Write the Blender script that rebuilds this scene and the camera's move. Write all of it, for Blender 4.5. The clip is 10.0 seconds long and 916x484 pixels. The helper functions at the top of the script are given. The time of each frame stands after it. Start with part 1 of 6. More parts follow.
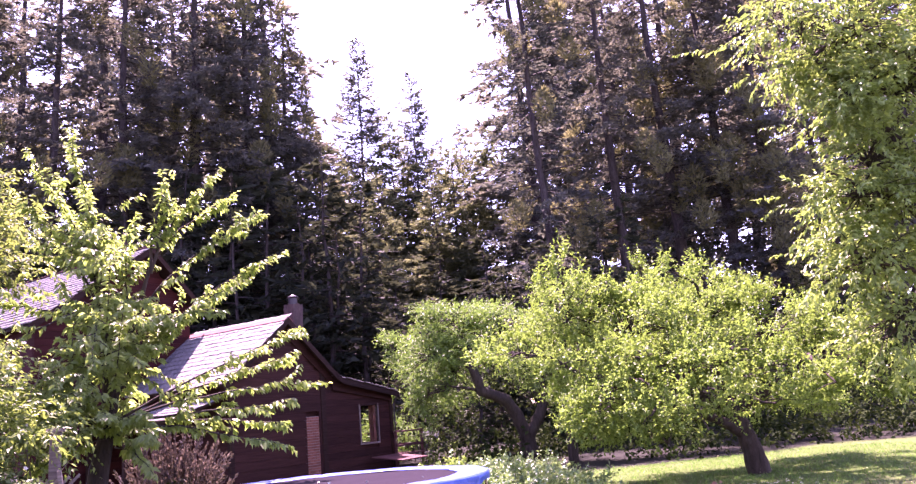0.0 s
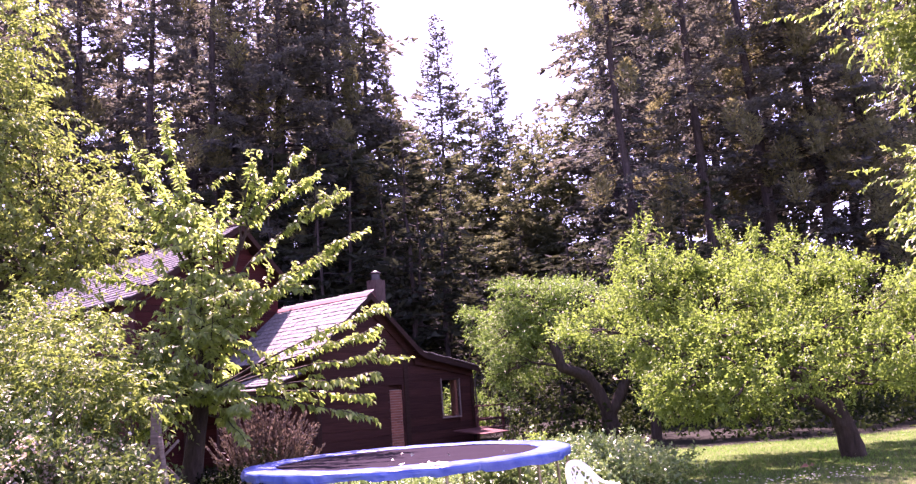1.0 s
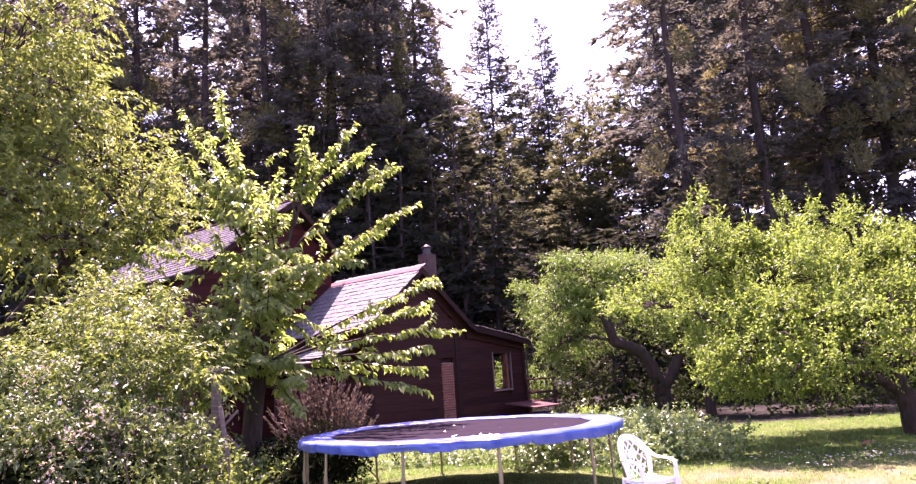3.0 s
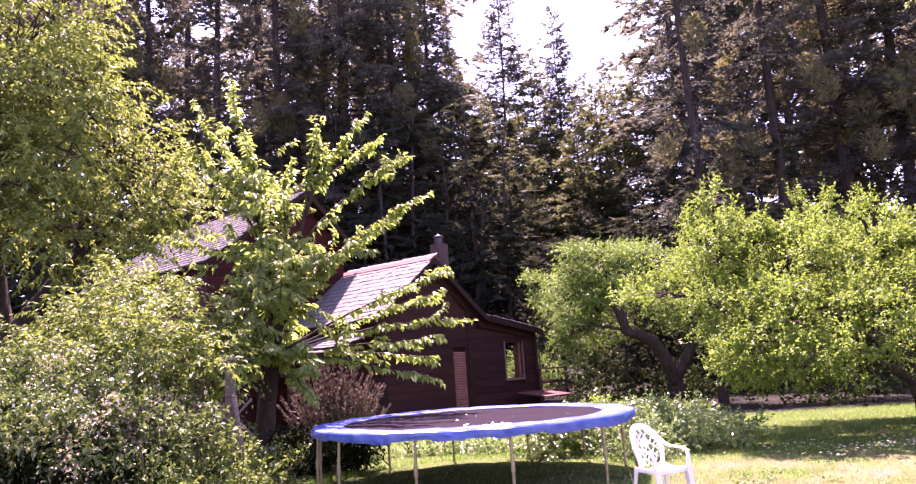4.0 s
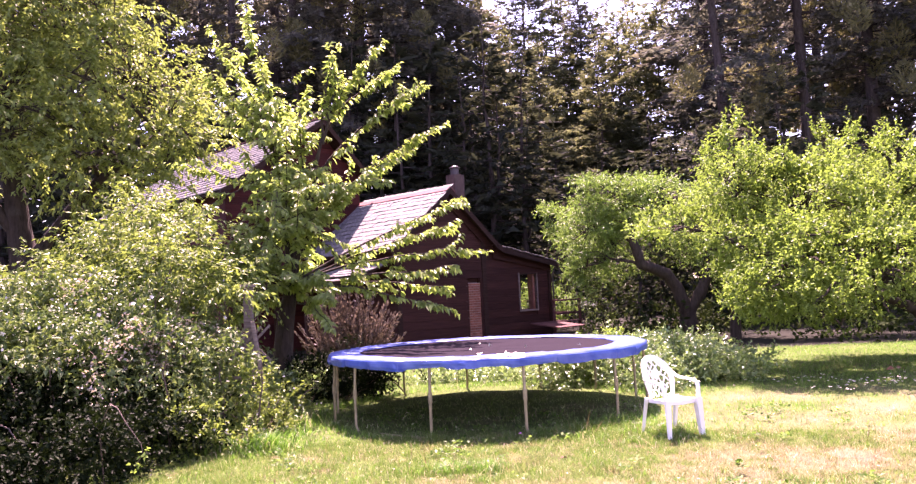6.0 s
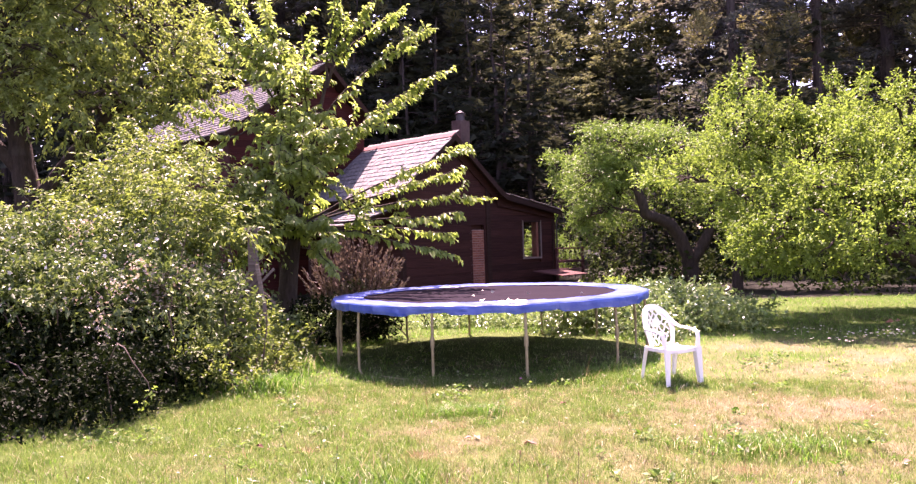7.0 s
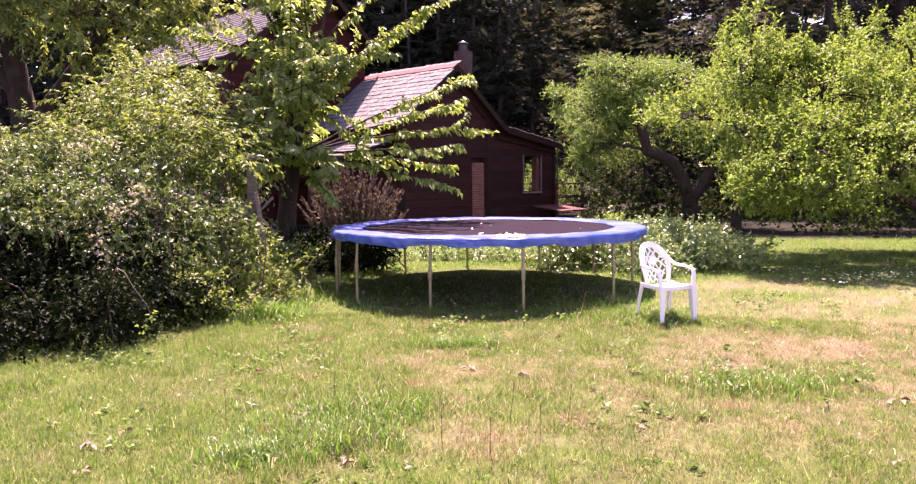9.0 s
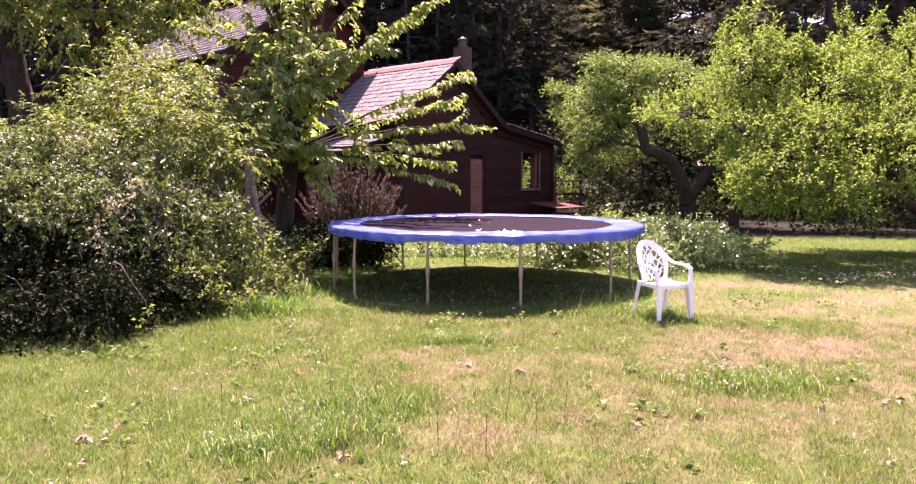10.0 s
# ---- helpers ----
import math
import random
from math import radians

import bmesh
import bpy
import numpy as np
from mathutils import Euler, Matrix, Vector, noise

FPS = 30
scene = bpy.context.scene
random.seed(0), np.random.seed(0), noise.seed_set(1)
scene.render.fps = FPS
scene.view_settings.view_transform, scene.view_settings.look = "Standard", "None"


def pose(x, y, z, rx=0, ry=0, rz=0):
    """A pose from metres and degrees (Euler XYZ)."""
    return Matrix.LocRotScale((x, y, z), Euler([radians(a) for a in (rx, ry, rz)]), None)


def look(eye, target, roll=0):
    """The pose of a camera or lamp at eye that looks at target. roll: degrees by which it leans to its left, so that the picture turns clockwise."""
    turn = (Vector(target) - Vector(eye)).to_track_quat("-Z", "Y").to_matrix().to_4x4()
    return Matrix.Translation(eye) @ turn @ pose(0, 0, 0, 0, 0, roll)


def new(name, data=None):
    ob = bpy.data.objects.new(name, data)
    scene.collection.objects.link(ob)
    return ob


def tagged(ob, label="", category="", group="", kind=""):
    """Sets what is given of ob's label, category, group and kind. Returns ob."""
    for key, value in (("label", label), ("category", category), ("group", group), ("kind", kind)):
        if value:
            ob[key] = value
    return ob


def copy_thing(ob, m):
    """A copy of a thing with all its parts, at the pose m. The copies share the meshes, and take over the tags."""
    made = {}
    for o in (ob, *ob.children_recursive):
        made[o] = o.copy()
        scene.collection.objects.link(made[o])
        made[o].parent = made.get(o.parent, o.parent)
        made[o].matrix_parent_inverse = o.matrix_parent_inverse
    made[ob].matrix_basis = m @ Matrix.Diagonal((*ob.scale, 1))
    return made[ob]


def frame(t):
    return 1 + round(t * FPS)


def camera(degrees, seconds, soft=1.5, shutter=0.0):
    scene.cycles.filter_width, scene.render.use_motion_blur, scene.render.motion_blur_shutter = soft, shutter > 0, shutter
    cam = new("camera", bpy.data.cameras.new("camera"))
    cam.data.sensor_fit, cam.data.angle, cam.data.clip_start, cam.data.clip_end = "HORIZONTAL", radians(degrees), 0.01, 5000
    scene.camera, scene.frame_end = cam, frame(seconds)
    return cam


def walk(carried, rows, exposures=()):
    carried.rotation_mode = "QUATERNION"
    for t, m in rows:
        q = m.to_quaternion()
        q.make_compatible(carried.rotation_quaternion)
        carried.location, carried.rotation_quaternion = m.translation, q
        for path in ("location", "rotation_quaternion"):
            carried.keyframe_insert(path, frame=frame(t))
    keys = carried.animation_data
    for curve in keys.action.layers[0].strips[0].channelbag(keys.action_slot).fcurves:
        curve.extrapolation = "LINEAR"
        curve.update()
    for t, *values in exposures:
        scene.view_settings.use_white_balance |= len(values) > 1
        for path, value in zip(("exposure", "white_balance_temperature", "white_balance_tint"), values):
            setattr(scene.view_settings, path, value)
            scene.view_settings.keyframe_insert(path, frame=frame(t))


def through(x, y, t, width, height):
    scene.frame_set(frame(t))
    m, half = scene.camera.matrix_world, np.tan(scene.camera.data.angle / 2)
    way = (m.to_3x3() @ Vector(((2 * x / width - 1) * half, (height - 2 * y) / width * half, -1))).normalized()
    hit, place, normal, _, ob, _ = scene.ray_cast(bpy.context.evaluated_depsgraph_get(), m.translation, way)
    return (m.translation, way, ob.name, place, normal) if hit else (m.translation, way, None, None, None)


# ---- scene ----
cam = camera(62.19, 10.0, soft=1.3)
EYE = Vector((0.0, 0.0, 1.6))

# seconds, yaw, pitch, roll in degrees: a person standing still, panning and tilting
TURNS = [
    (0, -13.40, 12.92, -5.30),
    (0.5, -9.09, 12.21, -4.47),
    (1, -7.09, 11.63, -4.22),
    (1.5, -5.62, 11.16, -4.03),
    (2, -4.52, 10.74, -3.94),
    (2.5, -3.72, 10.32, -3.90),
    (4, -2.12, 9.21, -3.74),
    (4.5, -1.75, 8.65, -3.77),
    (5, -1.33, 7.48, -3.44),
    (5.5, -0.94, 5.93, -3.18),
    (7, -0.16, 0.10, -1.88),
    (7.5, -0.02, -1.77, -1.51),
    (8, 0.03, -3.32, -1.21),
    (8.5, 0.00, -4.43, -0.85),
    (9, -0.12, -4.96, -0.54),
    (9.5, -0.20, -5.20, -0.24),
    (10, -0.29, -5.23, 0.01),
]


def aim(yaw, pitch, roll):
    a, b = radians(yaw), radians(pitch)
    ahead = Vector((-math.sin(a) * math.cos(b), math.cos(a) * math.cos(b), math.sin(b)))
    return look(EYE, EYE + ahead, roll)


walk(cam, [(t, aim(a, b, c)) for t, a, b, c in TURNS],
     exposures=[(0.0, 2.94, 6350, 82), (0.5, 2.82, 6450, 81), (1.0, 2.72, 6550, 80), (2.5, 2.64, 6700, 76), (4.5, 2.67, 6850, 72), (5.5, 2.78, 6950, 68), (7.0, 2.53, 7150, 61), (8.0, 2.37, 7300, 59), (10.0, 2.26, 7250, 61)])

# ---------------------------------------------------------------- light
SUN = Vector((-0.02, 0.468, 0.884)).normalized()
world = bpy.data.worlds.new("sky")
scene.world = world
world.use_nodes = True
wn = world.node_tree
wn.nodes.clear()
sky = wn.nodes.new("ShaderNodeTexSky")
sky.sky_type = 'NISHITA'
sky.sun_disc = False
sky.sun_elevation = math.asin(SUN.z)
sky.sun_rotation = math.atan2(SUN.x, SUN.y)
sky.air_density, sky.dust_density, sky.ozone_density = 1.0, 1.2, 1.0
back = wn.nodes.new("ShaderNodeBackground")
back.inputs["Strength"].default_value = 0.105
wout = wn.nodes.new("ShaderNodeOutputWorld")
wn.links.new(sky.outputs[0], back.inputs[0])
wn.links.new(back.outputs[0], wout.inputs[0])

sun_data = bpy.data.lights.new("sun", 'SUN')
sun_data.energy, sun_data.angle, sun_data.color = 5.0, radians(0.53), (1.0, 0.95, 0.86)
sun = new("sun", sun_data)
sun.matrix_world = look((0, 0, 60), Vector((0, 0, 60)) - SUN)

# ---------------------------------------------------------------- materials


class Nodes:
    def __init__(self, name):
        self.mat = bpy.data.materials.new(name)
        self.mat.use_nodes = True
        self.tree = self.mat.node_tree
        self.tree.nodes.clear()
        self.out = self.add("ShaderNodeOutputMaterial")

    def add(self, kind, **inputs):
        node = self.tree.nodes.new(kind)
        for key, value in inputs.items():
            node.inputs[key.replace("_", " ")].default_value = value
        return node

    def join(self, a, b):
        self.tree.links.new(a, b)

    def noise(self, scale, detail=4.0, rough=0.6, stretch=None):
        tc = self.add("ShaderNodeTexCoord")
        n = self.add("ShaderNodeTexNoise", Scale=scale, Detail=detail, Roughness=rough)
        if stretch:
            m = self.add("ShaderNodeMapping")
            m.inputs["Scale"].default_value = stretch
            self.join(tc.outputs["Object"], m.inputs[0])
            self.join(m.outputs[0], n.inputs["Vector"])
        else:
            self.join(tc.outputs["Object"], n.inputs["Vector"])
        return n.outputs["Fac"]

    def ramp(self, fac, *stops):
        r = self.add("ShaderNodeValToRGB")
        els = r.color_ramp.elements
        while len(els) < len(stops):
            els.new(0.5)
        for e, (pos, col) in zip(els, stops):
            e.position, e.color = pos, (*col, 1.0)
        self.join(fac, r.inputs[0])
        return r.outputs["Color"]

    def mix(self, fac, a, b, mode='MIX'):
        m = self.add("ShaderNodeMix")
        m.data_type, m.blend_type = 'RGBA', mode
        for value, sock in ((fac, m.inputs[0]), (a, m.inputs[6]), (b, m.inputs[7])):
            if isinstance(value, (int, float)):
                sock.default_value = value
            elif isinstance(value, tuple):
                sock.default_value = (*value, 1.0)
            else:
                self.join(value, sock)
        return m.outputs[2]

    def bump(self, height, strength, distance):
        b = self.add("ShaderNodeBump", Strength=strength, Distance=distance)
        self.join(height, b.inputs["Height"])
        return b.outputs[0]

    def surface(self, color, rough=0.7, normal=None, metal=0.0, spec=0.5, through=0.0, tint=(1, 1, 1)):
        p = self.add("ShaderNodeBsdfPrincipled", Metallic=metal)
        p.inputs["Specular IOR Level"].default_value = spec
        if isinstance(rough, (int, float)):
            p.inputs["Roughness"].default_value = rough
        else:
            self.join(rough, p.inputs["Roughness"])
        if isinstance(color, tuple):
            p.inputs["Base Color"].default_value = (*color, 1.0)
        else:
            self.join(color, p.inputs["Base Color"])
        if normal:
            self.join(normal, p.inputs["Normal"])
        last = p.outputs[0]
        if through:
            t = self.add("ShaderNodeBsdfTranslucent")
            self.join(self.mix(1.0, color, tint, 'MULTIPLY'), t.inputs[0])
            m = self.add("ShaderNodeMixShader", Fac=through)
            self.join(last, m.inputs[1])
            self.join(t.outputs[0], m.inputs[2])
            last = m.outputs[0]
        self.join(last, self.out.inputs[0])
        return self.mat


def island(n):
    return n.add("ShaderNodeNewGeometry").outputs["Random Per Island"]


def each(n):
    return n.add("ShaderNodeObjectInfo").outputs["Random"]


def leaf_material(name, dark, mid, light, rough=0.5, through=0.45, patch=0.9, spec=0.3):
    """A leaf with its own shade of green, drifting also from branch to branch."""
    n = Nodes(name)
    one = n.ramp(island(n), (0.0, dark), (0.55, mid), (1.0, light))
    drift = n.ramp(n.noise(patch, 2.0), (0.3, tuple(c * 0.78 for c in mid)), (0.7, light))
    col = n.mix(0.35, one, drift)
    return n.surface(col, rough, through=through, tint=(1.06, 1.06, 0.74), spec=spec)


def bark_material(name, dark, light, scale=9.0):
    n = Nodes(name)
    f = n.noise(scale, 6.0, 0.7, (1, 1, 0.22))
    col = n.ramp(f, (0.3, dark), (0.7, light))
    lichen = n.ramp(n.noise(3.0, 4.0), (0.55, (0, 0, 0)), (0.75, (1, 1, 1)))
    col = n.mix(n.mix(0.16, (0, 0, 0), lichen), col, (0.16, 0.15, 0.125))
    return n.surface(col, 0.9, n.bump(f, 0.8, 0.03), spec=0.2)


def board_material(name, dark, light, scale=3.0, rough=0.75, stretch=(1, 1, 9)):
    n = Nodes(name)
    f = n.noise(scale, 5.0, 0.65, stretch)
    col = n.ramp(f, (0.3, dark), (0.72, light))
    shade = n.ramp(each(n), (0.0, (0.72, 0.72, 0.72)), (1.0, (1.15, 1.12, 1.08)))
    col = n.mix(1.0, col, shade, 'MULTIPLY')
    return n.surface(col, rough, n.bump(f, 0.4, 0.01), spec=0.12)


def plain_material(name, color, rough=0.5, metal=0.0, grain=30.0, vary=0.12, bump=0.15, spec=0.5):
    n = Nodes(name)
    f = n.noise(grain, 4.0)
    g = n.noise(grain * 0.12, 3.0)
    a = tuple(c * (1 - vary) for c in color)
    b = tuple(min(1.0, c * (1 + vary)) for c in color)
    col = n.mix(0.5, n.ramp(f, (0.3, a), (0.7, b)), n.ramp(g, (0.3, a), (0.7, b)))
    return n.surface(col, rough, n.bump(f, bump, 0.004), metal=metal, spec=spec)


M_APPLE = leaf_material("apple_leaf", (0.0714, 0.1285, 0.0201), (0.1372, 0.2270, 0.0381), (0.2349, 0.3415, 0.0804), 0.45, 0.60, spec=0.35)
M_APPLE_FAR = leaf_material("apple_leaf_deep", (0.062, 0.124, 0.024), (0.112, 0.205, 0.040), (0.190, 0.300, 0.072), 0.42, 0.5, spec=0.4)
M_CHERRY = leaf_material("cherry_leaf", (0.1302, 0.1988, 0.0446), (0.2325, 0.3346, 0.0776), (0.3813, 0.4753, 0.1503), 0.38, 0.70, spec=0.7)
M_PLUM = leaf_material("broad_leaf", (0.058, 0.098, 0.018), (0.128, 0.190, 0.036), (0.235, 0.300, 0.080), 0.48, 0.5, spec=0.35)
M_PLUM_TREE = leaf_material("plum_leaf", (0.0806, 0.1232, 0.0291), (0.1568, 0.2173, 0.0504), (0.2598, 0.3192, 0.0952), 0.50, 0.54, spec=0.35)
M_BUSH = leaf_material("rose_leaf", (0.028, 0.060, 0.013), (0.074, 0.126, 0.030), (0.170, 0.222, 0.078), 0.48, 0.36, spec=0.35)
M_SPENT = leaf_material("spent_petal", (0.2125, 0.1530, 0.1190), (0.3740, 0.3017, 0.2550), (0.5270, 0.4675, 0.4080), 0.8, 0.3, spec=0.1)
M_BED = leaf_material("periwinkle_leaf", (0.046, 0.100, 0.028), (0.115, 0.205, 0.058), (0.29, 0.39, 0.17), 0.30, 0.34, 2.5, 0.7)
# Undergrowth leaves darkened, so the shade of the wood is in their colour.
M_UNDER_SHADED = leaf_material("shaded_undergrowth_leaf", (0.0078, 0.0158, 0.0053), (0.0197, 0.0328, 0.0098), (0.0426, 0.0623, 0.0170), 0.85, 0.25, spec=0.06)
# veiling blue haze is mixed into the fir and redwood needle colours
M_FIR_HAZY = leaf_material("hazy_fir_needles", (0.0572, 0.0658, 0.0747), (0.0857, 0.0946, 0.0933), (0.1270, 0.1332, 0.1119), 0.7, 0.52, 0.25, 0.15)
M_BUSHY = leaf_material("bushy_fir_needles", (0.0791, 0.0967, 0.0698), (0.1228, 0.1414, 0.0818), (0.1906, 0.2046, 0.1042), 0.7, 0.52, 0.25, 0.15)
M_RED_HAZY = leaf_material("hazy_redwood_needles", (0.0635, 0.0690, 0.0747), (0.1000, 0.1026, 0.0970), (0.1508, 0.1476, 0.1213), 0.7, 0.52, 0.25, 0.15)
M_CHERRY_OLD = leaf_material("old_cherry_leaf", (0.0978, 0.1610, 0.0345), (0.1725, 0.2587, 0.0575), (0.2875, 0.3795, 0.1035), 0.46, 0.5, spec=0.5)
M_PLUME = leaf_material("new_shoot_needles", (0.1105, 0.1129, 0.0704), (0.1637, 0.1637, 0.0884), (0.2332, 0.2251, 0.1146), 0.7, 0.5, 0.25, 0.15)
# a darker copy of the fir needles: shade at the wood's foot as colour
M_FIR_SHADED = leaf_material("shaded_fir_needles", (0.020, 0.026, 0.021), (0.032, 0.039, 0.027), (0.050, 0.057, 0.035), 0.75, 0.4, 0.25, 0.1)
# Dark-leaved ivy; the shade at the thicket's foot is also in its colour.
M_IVY_SHADED = leaf_material("shaded_ivy_leaf", (0.0020, 0.0052, 0.0013), (0.0055, 0.0115, 0.0028), (0.0150, 0.0260, 0.0070), 0.55, 0.2, spec=0.06)
M_BARK = bark_material("fir_bark", (0.02, 0.015, 0.014), (0.075, 0.058, 0.052))
M_ABARK = bark_material("apple_bark", (0.018, 0.013, 0.010), (0.065, 0.046, 0.036), 14.0)
M_TWIG = plain_material("dead_twig", (0.10, 0.065, 0.05), 0.85, vary=0.3)
M_HEATH = leaf_material("faded_spikes", (0.028, 0.019, 0.017), (0.082, 0.058, 0.054), (0.250, 0.190, 0.178), 0.75, 0.25, spec=0.1)
M_PETAL = plain_material("white_petal", (0.62, 0.56, 0.47), 0.7)
M_VIOLET = plain_material("violet_petal", (0.35, 0.08, 0.40), 0.6)
M_YELLOW = plain_material("dandelion_petal", (0.75, 0.55, 0.03), 0.6)
M_DEAD = plain_material("fallen_leaf_brown", (0.24, 0.10, 0.06), 0.7, vary=0.35)
M_WALL = board_material("dark_stained_board", (0.0258, 0.0089, 0.0069), (0.0676, 0.0250, 0.0190), stretch=(0.4, 0.4, 9))
M_RWALL = board_material("red_stained_board", (0.034, 0.0075, 0.0062), (0.060, 0.0138, 0.0113), stretch=(0.4, 0.4, 9))
M_TRIM = board_material("dark_trim_board", (0.0180, 0.0082, 0.0057), (0.0459, 0.0221, 0.0164))
M_SHAKE = board_material("weathered_shake", (0.098, 0.089, 0.088), (0.222, 0.214, 0.214), 4.0, 0.75)
M_CAP = board_material("red_ridge_board", (0.1424, 0.0516, 0.0516), (0.2126, 0.0907, 0.0907))
M_DECK = board_material("red_deck_board", (0.070, 0.027, 0.025), (0.140, 0.064, 0.058))
M_GREY = board_material("weathered_grey_wood", (0.1235, 0.0884, 0.0728), (0.2730, 0.2145, 0.1846))
M_BRICK = board_material("red_brick", (0.230, 0.085, 0.058), (0.340, 0.140, 0.098), 20.0, 0.9, (1, 1, 1))
M_MORTAR = plain_material("mortar", (0.36, 0.31, 0.28), 0.95)
M_FLUE = plain_material("sooty_render", (0.085, 0.055, 0.05), 0.95, grain=8.0, vary=0.4, bump=0.6, spec=0.1)
M_IRON = plain_material("dark_cap_metal", (0.0640, 0.0525, 0.0560), 0.5, 0.6)
M_STEEL = plain_material("galvanised_steel", (0.270, 0.215, 0.125), 0.5, 0.3, grain=14.0, vary=0.4)
M_MAT = plain_material("woven_black_mat", (0.0139, 0.0098, 0.0148), 0.95, grain=90.0, vary=0.3, spec=0.05)
M_CHAIR = plain_material("white_plastic", (0.82, 0.77, 0.74), 0.38, grain=6.0, vary=0.03, bump=0.02)


def make_pad():
    n = Nodes("blue_vinyl")
    f = n.noise(5.0, 5.0)
    col = n.ramp(f, (0.3, (0.010, 0.040, 0.235)), (0.72, (0.020, 0.068, 0.31)))
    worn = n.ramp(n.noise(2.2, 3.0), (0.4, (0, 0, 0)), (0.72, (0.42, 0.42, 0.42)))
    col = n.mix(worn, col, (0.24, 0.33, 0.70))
    return n.surface(col, 0.33, n.bump(n.noise(9.0, 3.0), 0.4, 0.02), spec=0.5)


M_PAD = make_pad()


def make_glass():
    n = Nodes("window_glass")
    g = n.add("ShaderNodeBsdfGlass", Roughness=0.02, IOR=1.45)
    n.join(g.outputs[0], n.out.inputs[0])
    return n.mat


M_GLASS = make_glass()


def dryness(n):
    a = n.add("ShaderNodeAttribute")
    a.attribute_name = "dry"
    return a.outputs["Fac"]


def make_ground():
    n = Nodes("lawn_soil")
    f = n.noise(11.0, 6.0, 0.7)
    g = n.noise(1.7, 4.0)
    green = n.ramp(f, (0.3, (0.038, 0.063, 0.012)), (0.7, (0.085, 0.12, 0.026)))
    straw = n.ramp(f, (0.25, (0.1009, 0.0746, 0.0451)), (0.75, (0.1812, 0.1460, 0.0927)))
    lawn = n.mix(dryness(n), green, straw)
    # woodland soil; the shade under the trees is put into its dark colour
    shaded_litter = n.ramp(n.noise(6.0, 5.0), (0.3, (0.008, 0.009, 0.005)), (0.7, (0.026, 0.024, 0.015)))
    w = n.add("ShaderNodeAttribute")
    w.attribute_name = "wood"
    col = n.mix(w.outputs["Fac"], lawn, shaded_litter)
    col = n.mix(1.0, col, n.ramp(g, (0.3, (0.8, 0.8, 0.8)), (0.7, (1.1, 1.08, 1.05))), 'MULTIPLY')
    return n.surface(col, 0.95, n.bump(f, 0.6, 0.03), spec=0.15)


def make_grass():
    n = Nodes("grass_blade")
    one = n.ramp(island(n), (0.0, (0.034, 0.090, 0.011)), (0.5, (0.086, 0.170, 0.027)), (0.9, (0.170, 0.258, 0.065)), (1.0, (0.44, 0.44, 0.32)))
    straw = n.ramp(island(n), (0.0, (0.112, 0.070, 0.043)), (0.75, (0.270, 0.195, 0.126)), (0.9, (0.42, 0.34, 0.235)), (1.0, (0.60, 0.54, 0.40)))
    return n.surface(n.mix(dryness(n), one, straw), 0.5, through=0.58, tint=(1.06, 1.1, 0.82), spec=0.2)


def make_lush():
    n = Nodes("lush_blade")
    one = n.ramp(island(n), (0.0, (0.036, 0.118, 0.009)), (0.6, (0.084, 0.218, 0.024)), (1.0, (0.175, 0.335, 0.065)))
    straw = n.ramp(island(n), (0.0, (0.24, 0.19, 0.13)), (1.0, (0.60, 0.56, 0.45)))
    return n.surface(n.mix(dryness(n), one, straw), 0.36, through=0.58, tint=(1.06, 1.1, 0.7), spec=0.4)


M_LUSH = make_lush()
M_GROUND = make_ground()
M_GRASS = make_grass()

# ---------------------------------------------------------------- building blocks


def holder(name, x=0.0, y=0.0, z=0.0, turn=0.0):
    ob = new(name)
    ob.empty_display_size = 0.2
    ob.matrix_basis = pose(x, y, z, 0, 0, turn)
    return ob


def hang(ob, parent, label=""):
    if parent:
        ob.parent = parent
    if label:
        ob["label"] = label
    return ob


def part(name, bm, material, parent=None, label="", smooth=False):
    """Links a bmesh as one mesh object under a thing or a part."""
    me = bpy.data.meshes.new(name)
    bm.to_mesh(me)
    bm.free()
    if smooth:
        me.polygons.foreach_set("use_smooth", [True] * len(me.polygons))
    me.materials.append(material)
    return hang(new(name, me), parent, label)


def cloud(name, verts, faces, material, parent=None, label="", smooth=False):
    """Links arrays of points and faces of one size as one mesh object."""
    verts, faces = np.asarray(verts, float), np.asarray(faces, int)
    me = bpy.data.meshes.new(name)
    me.vertices.add(len(verts))
    me.vertices.foreach_set("co", verts.ravel())
    size = faces.shape[1]
    me.loops.add(faces.size)
    me.loops.foreach_set("vertex_index", faces.ravel())
    me.polygons.add(len(faces))
    me.polygons.foreach_set("loop_start", np.arange(len(faces)) * size)
    me.polygons.foreach_set("loop_total", np.full(len(faces), size))
    if smooth:
        me.polygons.foreach_set("use_smooth", np.ones(len(faces), bool))
    me.update(calc_edges=True)
    me.materials.append(material)
    return hang(new(name, me), parent, label)


def unit(v):
    return v / np.maximum(np.linalg.norm(v, axis=-1, keepdims=True), 1e-9)


